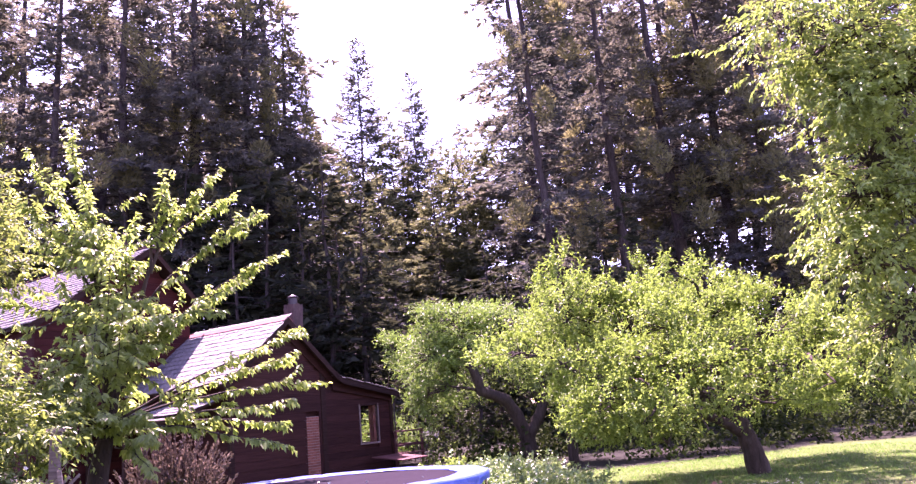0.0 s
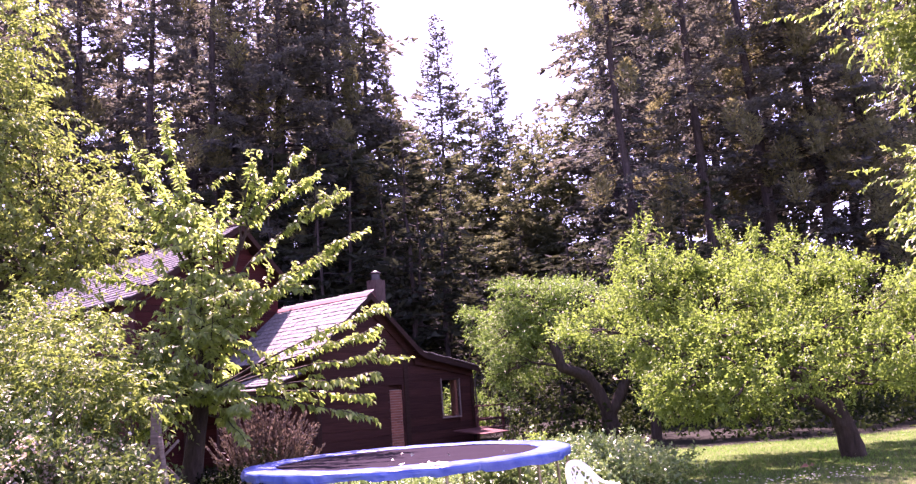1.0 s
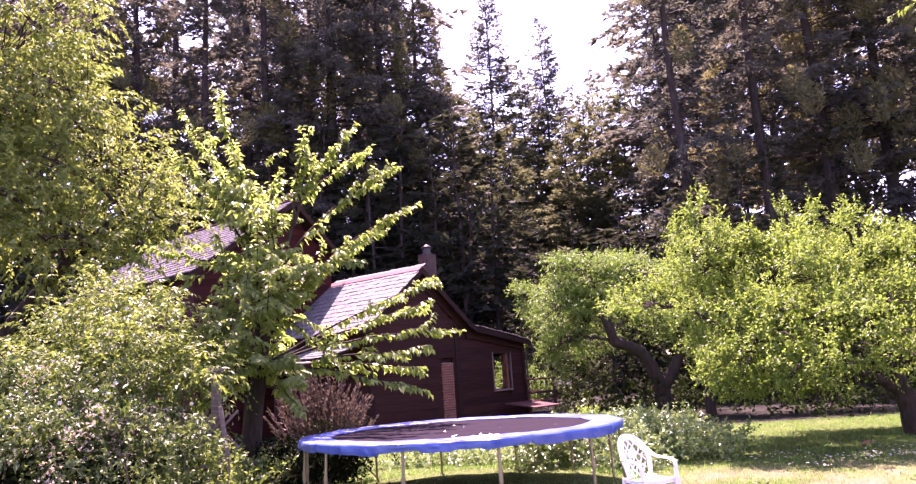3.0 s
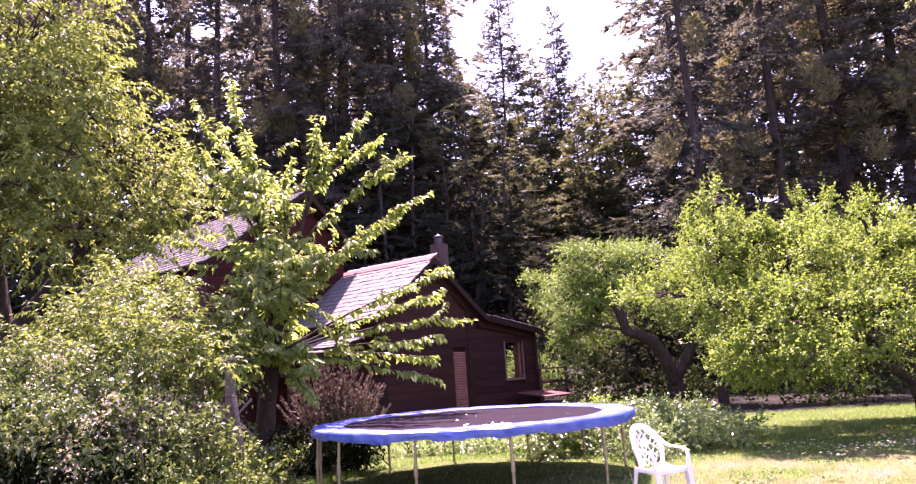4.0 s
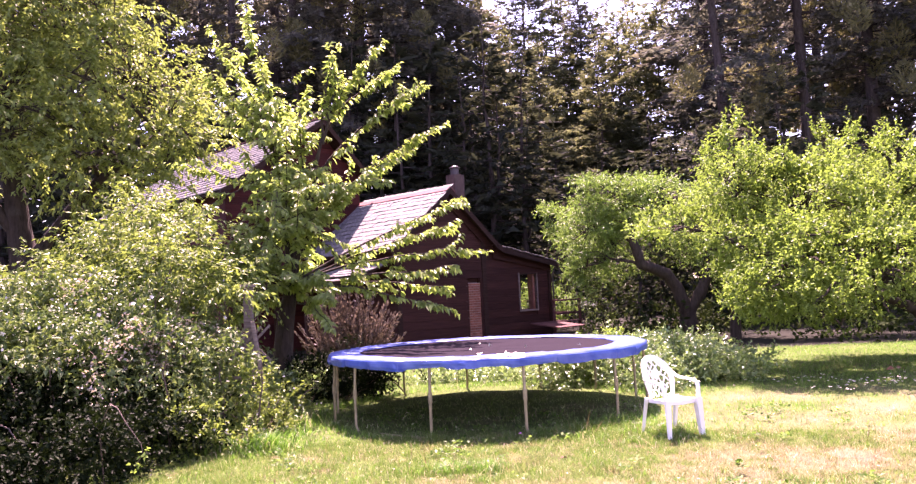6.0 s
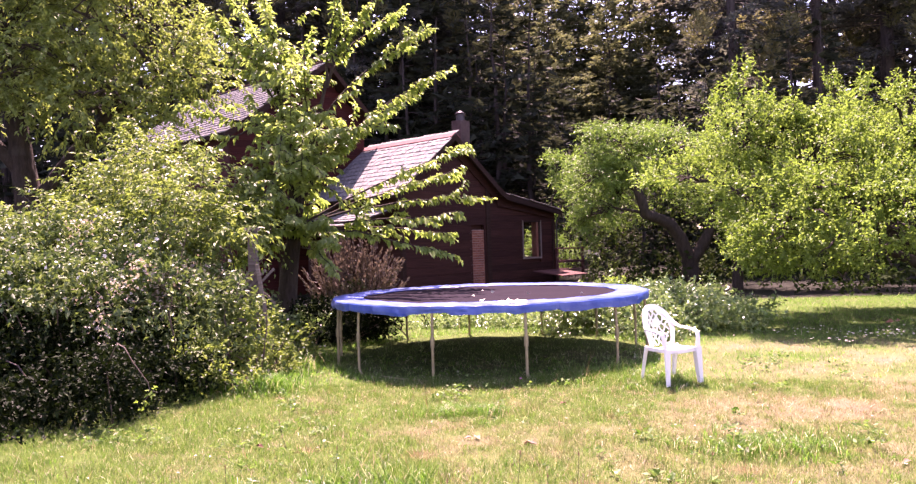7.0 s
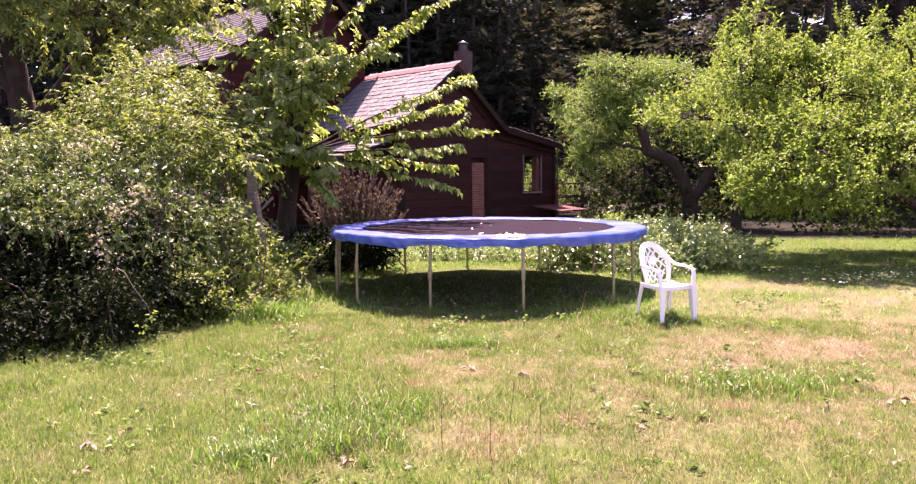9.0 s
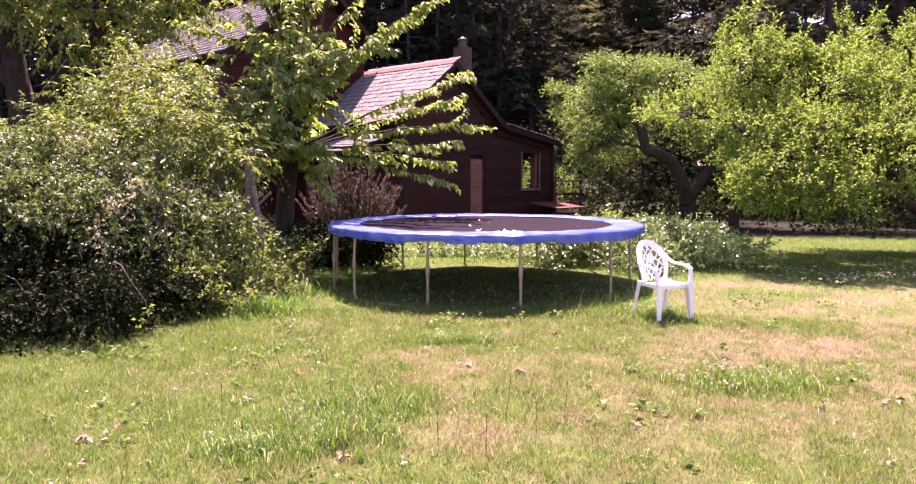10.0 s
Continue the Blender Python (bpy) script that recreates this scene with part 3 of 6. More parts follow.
def build_cabin():
    cabin = new("cabin")
    cabin.matrix_basis = HOUSE
    tagged(cabin, "dark-stained wooden cabin with weathered shake roofs and a lean-to", "house")
    rng = random.Random(3)

    # wing: gable with the lean-to on its flank
    def top(k):
        if k < 0:
            return 5.06 - 2.05 * (-k) / 2.6
        if k < 2.4:
            return 5.06 - 1.86 * k / 2.4
        return 3.20 - 0.5 * (k - 2.4) / 3.27
    window = (3.78, 4.78, 1.0, 2.3)
    niche = (0.96, 1.60, 0.0, 2.06)
    core = new("wall")
    hang(core, cabin)
    wall_boards(core, M_WALL, -2.20, 1.70, 0.0, 0.05, lambda k: top(k) - 0.1, [niche])
    wall_boards(core, M_WALL, 1.92, 5.56, 0.03, 0.05, lambda k: top(k) - 0.1, [window], 0.25)
    # inner skin with the same openings
    bm = bmesh.new()
    box(bm, (-2.20, 0.09, 0.0), (0.96, 0.2, 3.0))
    box(bm, (0.96, 0.16, 0.0), (1.60, 0.2, 3.0))
    box(bm, (1.60, 0.09, 0.0), (3.78, 0.2, 2.9))
    box(bm, (3.78, 0.09, 0.0), (4.78, 0.2, 1.0))
    box(bm, (3.78, 0.09, 2.3), (4.78, 0.2, 2.72))
    box(bm, (4.78, 0.09, 0.0), (5.56, 0.2, 2.62))
    vs = [bm.verts.new(p) for p in ((-2.20, 0.12, 3.0), (2.4, 0.12, 3.0), (0, 0.12, 4.92))]
    bm.faces.new(vs)
    part("inner_skin", bm, M_WALL, core)
    # flanks and back
    slab("side_wall", (-2.20, 0.05, 0.0), (-2.07, 7.0, 3.2), M_WALL, cabin)
    for lo, hi in (((5.44, 0.2, 0.0), (5.56, 4.4, 1.0)), ((5.44, 0.2, 2.2), (5.56, 4.4, 2.6)), ((5.44, 0.2, 1.0), (5.56, 0.5, 2.2)), ((5.44, 2.6, 1.0), (5.56, 4.4, 2.2))):
        slab("side_wall", lo, hi, M_WALL, cabin, bevel=0)
    slab("back_wall", (-2.35, 6.9, 0.0), (2.4, 7.0, 3.0), M_WALL, cabin)
    slab("back_wall", (2.4, 4.4, 0.0), (5.56, 4.5, 2.6), M_WALL, cabin)
    slab("inner_floor", (-2.2, 0.2, 0.25), (5.44, 4.4, 0.35), M_WALL, cabin)
    # posts and corner boards
    slab("corner_post", (1.70, -0.03, 0.0), (1.92, 0.09, 3.55), M_TRIM, cabin)
    slab("corner_post", (5.50, -0.02, 0.0), (5.66, 0.14, 2.60), M_TRIM, cabin)
    slab("corner_post", (-2.26, -0.02, 0.0), (-2.10, 0.12, 3.2), M_TRIM, cabin)
    # brick strip in the gable wall
    panel = new("brick_panel")
    hang(panel, cabin, "narrow panel of red brick")
    slab("mortar_bed", (0.98, 0.03, 0.0), (1.58, 0.15, 2.04), M_MORTAR, panel, bevel=0)
    bm = bmesh.new()
    box(bm, (0, 0, 0), (0.19, 0.1, 0.074))
    bmesh.ops.bevel(bm, geom=bm.edges[:], offset=0.004, segments=1, affect='EDGES')
    first = part("brick", bm, M_BRICK, panel)
    first.matrix_basis = Matrix.Translation((0.985, 0.012, 0.01))
    for row in range(24):
        for col in range(-1, 4):
            k = 0.985 + col * 0.2 + (0.1 if row % 2 else 0.0)
            if (row or col) and k >= 0.975 and k + 0.19 <= 1.59:
                ob = hang(new("brick", first.data), panel)
                ob.matrix_basis = Matrix.Translation((k, 0.012 + rng.uniform(-0.004, 0.004), 0.01 + row * 0.0845))
            elif row % 2 and col in (-1, 2):
                kk = 0.985 if col == -1 else 1.49
                ob = hang(new("brick", first.data), panel)
                ob.matrix_basis = Matrix.Translation((kk, 0.012, 0.01 + row * 0.0845)) @ Matrix.Diagonal((0.47, 1, 1, 1))
    # window
    win = new("window")
    hang(win, cabin, "unpainted window, the garden showing through it")
    for lo, hi, nm in (((3.76, -0.01, 0.94), (4.80, 0.2, 1.0), "sill"), ((3.76, 0.01, 2.3), (4.80, 0.2, 2.36), "head"),
                       ((3.72, 0.01, 0.94), (3.78, 0.2, 2.36), "jamb"), ((4.78, 0.01, 0.94), (4.84, 0.2, 2.36), "jamb")):
        slab(nm, lo, hi, M_GREY if nm != "head" else M_TRIM, win)
    slab("jamb", (4.64, 0.12, 1.0), (4.775, 0.34, 2.3), M_BRICK, win, "reddish inner jamb")
    pane = slab("pane", (3.78, 0.10, 1.0), (4.78, 0.106, 2.3), M_GLASS, win, bevel=0)
    pane.visible_shadow = False
    # roofs of the wing
    for k1, z1, nm in ((-2.62, 3.12, "roof_slope"), (2.42, 3.30, "roof_slope")):
        roof_slope(nm, 0.0, 5.19, k1, z1, -0.25, 7.2, 0.07, M_TRIM, cabin)
    roof_slope("lean_to_roof", 2.40, 3.31, 5.78, 2.76, -0.24, 4.7, 0.09, M_TRIM, cabin)
    # barge boards along the rakes
    for a, b, dz in (((0, 5.21), (-2.66, 3.10), 0.20), ((0, 5.21), (2.30, 3.41), 0.22), ((2.66, 3.22), (5.75, 2.72), 0.17)):
        bm = bmesh.new()
        v = []
        for s in (-0.31, -0.25):
            v += [bm.verts.new((a[0], s, a[1])), bm.verts.new((b[0], s, b[1])), bm.verts.new((b[0], s, b[1] - dz)), bm.verts.new((a[0], s, a[1] - dz))]
        for q in ((0, 1, 2, 3), (7, 6, 5, 4), (0, 4, 5, 1), (1, 5, 6, 2), (2, 6, 7, 3), (3, 7, 4, 0)):
            bm.faces.new([v[i] for i in q])
        bmesh.ops.recalc_face_normals(bm, faces=bm.faces[:])
        part("barge_board", bm, M_TRIM, cabin)
    # frieze boards on the wall under the roof
    for a, b in (((0, 5.1), (-2.25, 3.32)), ((0, 5.1), (2.3, 3.32)), ((2.3, 3.24), (5.6, 2.72))):
        bm = bmesh.new()
        v = []
        for s in (-0.05, -0.012):
            v += [bm.verts.new((a[0], s, a[1])), bm.verts.new((b[0], s, b[1])), bm.verts.new((b[0], s, b[1] - 0.3)), bm.verts.new((a[0], s, a[1] - 0.36))]
        for q in ((0, 1, 2, 3), (7, 6, 5, 4), (0, 4, 5, 1), (1, 5, 6, 2), (2, 6, 7, 3), (3, 7, 4, 0)):
            bm.faces.new([v[i] for i in q])
        bmesh.ops.recalc_face_normals(bm, faces=bm.faces[:])
        part("frieze_board", bm, M_WALL, cabin)
    # the curved foot of the rake, where the slopes meet
    pts = [(2.22, 3.50), (2.36, 3.38), (2.52, 3.29), (2.72, 3.23)]
    bm = bmesh.new()
    rows = []
    for s in (-0.31, -0.25):
        rows.append([bm.verts.new((k, s, z)) for k, z in pts] + [bm.verts.new((k, s, z - 0.2)) for k, z in pts[::-1]])
    bm.faces.new(rows[0])
    bm.faces.new(rows[1][::-1])
    for i in range(8):
        j = (i + 1) % 8
        bm.faces.new((rows[0][i], rows[1][i], rows[1][j], rows[0][j]))
    bmesh.ops.recalc_face_normals(bm, faces=bm.faces[:])
    part("barge_board", bm, M_TRIM, cabin)
    for side in (-1, 1):
        cap = roof_slope("ridge_board", 0.0, 5.262, 0.2 * side, 5.112, -0.31, 7.2, 0.03, M_CAP, cabin)
        cap["label"] = "faded red ridge capping"
    # gutter pipe and bracket under the lean-to's eave
    pipe("downpipe", [(5.74, -0.2, 2.62), (5.74, -0.15, 2.5), (5.70, -0.06, 2.3), (5.70, -0.06, 0.5)], 0.03, M_IRON, cabin)

    # main house behind, higher
    A, Z = -1.95, 8.08
    mtop = gable_top(A, Z - 0.12, -5.9, 5.28, 0.12, 6.15)
    upper = new("upper_wall")
    hang(upper, cabin, "red-stained boards of the upper gable")
    wall_boards(upper, M_RWALL, -5.6, -0.1, 4.3, 0.1, lambda k: mtop(k) - 0.06, step=0.22)
    bm = bmesh.new()
    vs = [bm.verts.new(p) for p in ((-5.6, 4.37, 0), (-0.1, 4.37, 0), (-0.1, 4.37, 6.2), (A, 4.37, 7.85), (-5.6, 4.37, 5.35))]
    bm.faces.new(vs)
    part("inner_skin", bm, M_RWALL, upper)
    slab("side_wall", (-5.6, 4.36, 0.0), (-5.48, 13.2, 5.3), M_RWALL, cabin)
    slab("side_wall", (-0.22, 4.36, 0.0), (-0.1, 13.2, 6.1), M_RWALL, cabin)
    slab("back_wall", (-5.6, 13.2, 0.0), (0.05, 13.3, 5.3), M_RWALL, cabin)
    roof_slope("roof_slope", A, Z, -5.95, 5.28, 3.9, 13.6, 0.08, M_TRIM, cabin)
    roof_slope("roof_slope", A, Z, 0.15, 6.2, 3.9, 13.6, 0.08, M_TRIM, cabin)
    for (ka, za), (kb, zb) in (((A, Z + 0.02), (-6.0, 5.26)), ((A, Z + 0.02), (0.18, 6.17))):
        bm = bmesh.new()
        v = []
        for s in (3.84, 3.90):
            v += [bm.verts.new((ka, s, za)), bm.verts.new((kb, s, zb)), bm.verts.new((kb, s, zb - 0.22)), bm.verts.new((ka, s, za - 0.22))]
        for q in ((0, 1, 2, 3), (7, 6, 5, 4), (0, 4, 5, 1), (1, 5, 6, 2), (2, 6, 7, 3), (3, 7, 4, 0)):
            bm.faces.new([v[i] for i in q])
        bmesh.ops.recalc_face_normals(bm, faces=bm.faces[:])
        part("barge_board", bm, M_TRIM, cabin)
    slab("ridge_board", (A - 0.14, 3.84, Z), (A + 0.14, 13.6, Z + 0.03), M_CAP, cabin)
    # porch roof under the wing's eave
    roof_slope("porch_roof", -2.35, 2.75, -4.1, 2.2, 0.25, 4.2, 0.06, M_TRIM, cabin)
    for s in (0.4, 2.3, 4.0):
        slab("porch_post", (-4.05, s, 0.0), (-3.93, s + 0.12, 2.2), M_TRIM, cabin)

    # chimney
    ch = new("chimney")
    hang(ch, cabin, "sooty plastered chimney with a metal cap")
    bm = bmesh.new()
    box(bm, (0.93, 0.33, 3.6), (1.37, 0.77, 5.84))
    bmesh.ops.subdivide_edges(bm, edges=bm.edges[:], cuts=5, use_grid_fill=True)
    r = np.random.default_rng(8)
    for v in bm.verts:
        v.co += Vector(r.normal(size=3)) * 0.012
    part("shaft", bm, M_FLUE, ch)
    pipe("flue", [(1.15, 0.55, 5.78), (1.15, 0.55, 6.06)], 0.15, M_IRON, ch, sides=14)
    pipe("cap", [(1.15, 0.55, 6.06), (1.15, 0.55, 6.08), (1.15, 0.55, 6.10), (1.15, 0.55, 6.19)], [0.05, 0.2, 0.2, 0.03], M_IRON, ch, sides=14)

    ch = new("chimney")
    hang(ch, cabin, "low stone chimney on the upper ridge")
    bm = bmesh.new()
    box(bm, (A - 0.3, 5.3, 7.4), (A + 0.3, 5.9, 8.62))
    bmesh.ops.subdivide_edges(bm, edges=bm.edges[:], cuts=4, use_grid_fill=True)
    for v in bm.verts:
        v.co += Vector(r.normal(size=3)) * 0.02
    part("shaft", bm, M_FLUE, ch)

    # shakes, those on the wing first
    grid = shake_grid(0.0, 5.20, -2.62, 3.13, -0.25, 4.3, 0.25, rng)
    lay_shakes(cabin, grid[:300], 0.33, True)
    if len(grid) > 300:
        lay_shakes(cabin, grid[300:], 0.33, False)
    lay_shakes(cabin, shake_grid(A, Z + 0.01, -5.95, 5.29, 3.9, 13.6, 0.25, rng), 0.33, False)
    lay_shakes(cabin, shake_grid(-2.35, 2.76, -4.1, 2.21, 0.25, 4.2, 0.25, rng), 0.33, False)
    lay_shakes(cabin, shake_grid(2.40, 3.32, 5.72, 2.77, -0.24, 4.7, 0.25, rng), 0.33, False)
    return cabin


build_cabin()


def build_deck():
    deck = new("deck")
    deck.matrix_basis = HOUSE
    tagged(deck, "faded red wooden deck with a simple rail beside the cabin", "deck")
    for i in range(14):
        slab("deck_board", (5.45 + i * 0.13, -0.3, 0.42), (5.57 + i * 0.13, 3.4, 0.46), M_DECK, deck)
    for k, s in ((5.5, -0.2), (7.2, -0.2), (7.2, 1.5), (7.2, 3.3)):
        slab("post", (k, s, 0.0), (k + 0.09, s + 0.09, 1.32), M_DECK, deck)
    slab("rail", (5.45, -0.24, 1.24), (7.32, -0.1, 1.29), M_DECK, deck)
    slab("rail", (7.18, -0.1, 1.24), (7.32, 3.4, 1.29), M_DECK, deck)
    slab("rail", (5.5, -0.2, 0.72), (7.2, -0.15, 0.80), M_DECK, deck)
    slab("rail", (7.22, -0.1, 0.72), (7.27, 3.3, 0.80), M_DECK, deck)
    # sloping ramp at the corner
    ramp = new("ramp")
    hang(ramp, deck)
    for i in range(8):
        bm = bmesh.new()
        box(bm, (4.0 + i * 0.2, -1.5, 0.30), (4.19 + i * 0.2, -0.2, 0.34))
        for v in bm.verts:
            v.co.z += 0.16 * (v.co.y + 1.5) / 1.3
        part("plank", bm, M_DECK, ramp)


build_deck()

# ---------------------------------------------------------------- trampoline


def build_trampoline():
    tr = holder("trampoline", HUB[0], HUB[1], 0.0)
    tagged(tr, "round garden trampoline with a blue padded rim and black mat", "trampoline")
    R, top = 2.18, 0.865
    rng = np.random.default_rng(21)
    # mat, sagging a little
    rad, seg = np.linspace(0, 1.9, 14), 72
    bm = bmesh.new()
    c = bm.verts.new((0, 0, top - 0.045))
    prev = None
    for r in rad[1:]:
        ring = []
        for i in range(seg):
            a = 2 * math.pi * i / seg
            z = top - 0.045 * (1 - (r / 1.9) ** 2) + 0.004 * math.sin(5 * a + r * 3)
            ring.append(bm.verts.new((r * math.cos(a), r * math.sin(a), z)))
        for i in range(seg):
            j = (i + 1) % seg
            bm.faces.new((c, ring[i], ring[j]) if prev is None else (prev[i], ring[i], ring[j], prev[j]))
        prev = ring
    part("mat", bm, M_MAT, tr, "black woven jumping mat", smooth=True)
    # steel ring
    ring = [(R * math.cos(a), R * math.sin(a), top - 0.03) for a in np.linspace(0, 2 * math.pi, 73)]
    pipe("frame_ring", ring, 0.024, M_STEEL, tr)
    # springs under the pad
    sp = Gather()
    for i in range(84):
        a = 2 * math.pi * i / 84
        d = np.array([math.cos(a), math.sin(a), 0])
        p = np.array([0, 0, top - 0.02])
        sp.put(tube_data([p + d * 1.89, p + d * 2.17], [0.012, 0.012], 5))
    sp.link("springs", M_STEEL, tr)
    # pad: puckered vinyl ring with a hanging edge
    seg = 340
    prof = [(1.80, 0.006, 0.3), (1.83, 0.016, 0.4), (1.92, 0.020, 0.5), (2.06, 0.020, 0.5), (2.17, 0.019, 0.5), (2.224, 0.015, 0.45), (2.240, 0.001, 0.45), (2.246, -0.030, 0.7), (2.244, -0.064, 1.0), (2.236, -0.098, 1.4)]
    ang = np.arange(seg) * 2 * math.pi / seg

    def ripple(k, s):
        out = np.zeros(seg)
        r = np.random.default_rng(k)
        for f in (5, 9, 16):
            out += math.pow(f, -0.35) * np.sin(f * ang + r.uniform(0, 6.28)) * r.uniform(0.5, 1.3)
        # folds that run straight from crease to crease
        for count, high in ((34, 0.75), (90, 0.5)):
            at = np.sort(r.uniform(0, 2 * math.pi, count))
            out += high * np.interp(ang, at, r.normal(size=count), period=2 * math.pi)
        return out * s
    bm = bmesh.new()
    rows = []
    for i, (r, z, s) in enumerate(prof):
        a = ripple(31, 0.013 * s) + ripple(40 + i, 0.005 * s)
        b = ripple(33, 0.012 * s) + ripple(60 + i, 0.005 * s)
        rows.append([bm.verts.new(((r + a[k]) * math.cos(t), (r + a[k]) * math.sin(t), top + z + b[k])) for k, t in enumerate(ang)])
    for a, b in zip(rows, rows[1:]):
        for k in range(seg):
            j = (k + 1) % seg
            bm.faces.new((a[k], b[k], b[j], a[j]))
    bmesh.ops.recalc_face_normals(bm, faces=bm.faces[:])
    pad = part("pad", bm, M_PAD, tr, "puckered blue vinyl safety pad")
    so = pad.modifiers.new("thick", 'SOLIDIFY')
    so.thickness, so.offset = 0.012, -1
    # a torn fold on the near side of the rim, its foam showing
    bm = bmesh.new()
    r = np.random.default_rng(77)
    n, rows = 26, []
    for q in range(5):
        row = []
        for k in range(n + 1):
            a = radians(270.5 + 9.5 * k / n)
            edge = max(0.0, math.sin(math.pi * k / n)) ** 0.5
            lump = 0.5 + 0.3 * math.sin(k * 0.8) + 0.2 * math.sin(k * 1.5 + 1)
            rr = 2.08 + (q - 2) * 0.040 * edge * (0.7 + lump)
            z = top + 0.036 + (0.028 * edge * (1 - abs(q - 2) / 2) * lump if q not in (0, 4) else -0.01)
            row.append(bm.verts.new((rr * math.cos(a), rr * math.sin(a), z + r.normal() * 0.004)))
        rows.append(row)
    for a, b in zip(rows, rows[1:]):
        for k in range(n):
            bm.faces.new((a[k], a[k + 1], b[k + 1], b[k]))
    part("torn_foam", bm, M_PETAL, pad, "torn white foam showing through the pad", smooth=True)
    # six bent legs, each with two uprights and a foot bar
    for a0, a1 in ((278.5, 313), (345, 8), (36, 64), (97, 127), (175, 197), (218, 249.5)):
        a0, a1 = radians(a0), radians(a1)
        leg = new("leg")
        hang(leg, tr)
        ends = []
        for a in (a0, a1):
            pipe("upright", [(2.18 * math.cos(a), 2.18 * math.sin(a), top - 0.03), (2.2 * math.cos(a), 2.2 * math.sin(a), 0.46)], 0.018, M_STEEL, leg)
            pipe("sleeve", [(2.2 * math.cos(a), 2.2 * math.sin(a), 0.50), (2.2 * math.cos(a), 2.2 * math.sin(a), 0.38)], 0.026, M_STEEL, leg)
            ends.append(Vector((2.2 * math.cos(a), 2.2 * math.sin(a), 0.0)))
        p, q = ends
        d = (q - p).normalized()
        u = Vector((0, 0, 1))
        path = [p + u * 0.40, p + u * 0.06, p + u * 0.015 + d * 0.015, p - u * 0.03 + d * 0.06, q - u * 0.03 - d * 0.06, q + u * 0.015 - d * 0.015, q + u * 0.06, q + u * 0.40]
        pipe("foot_bar", [tuple(v) for v in path], 0.018, M_STEEL, leg)
    # specks of litter on the mat
    for k in range(7):
        a, rr = rng.uniform(0, 6.28), rng.uniform(0.3, 1.8)
        v, f = leaves(np.array([[rr * math.cos(a), rr * math.sin(a), top - 0.03]]), rng.normal(size=(1, 3)) * [1, 1, 0.1], 0.09, 0.05, rng)
        ob = cloud("dry_leaf", v + np.array([HUB[0], HUB[1], 0.01]), f, M_PETAL)
        tagged(ob, "pale curled dry leaf lying on the trampoline mat", "leaf", "leaves on the mat")


build_trampoline()

# ---------------------------------------------------------------- chair


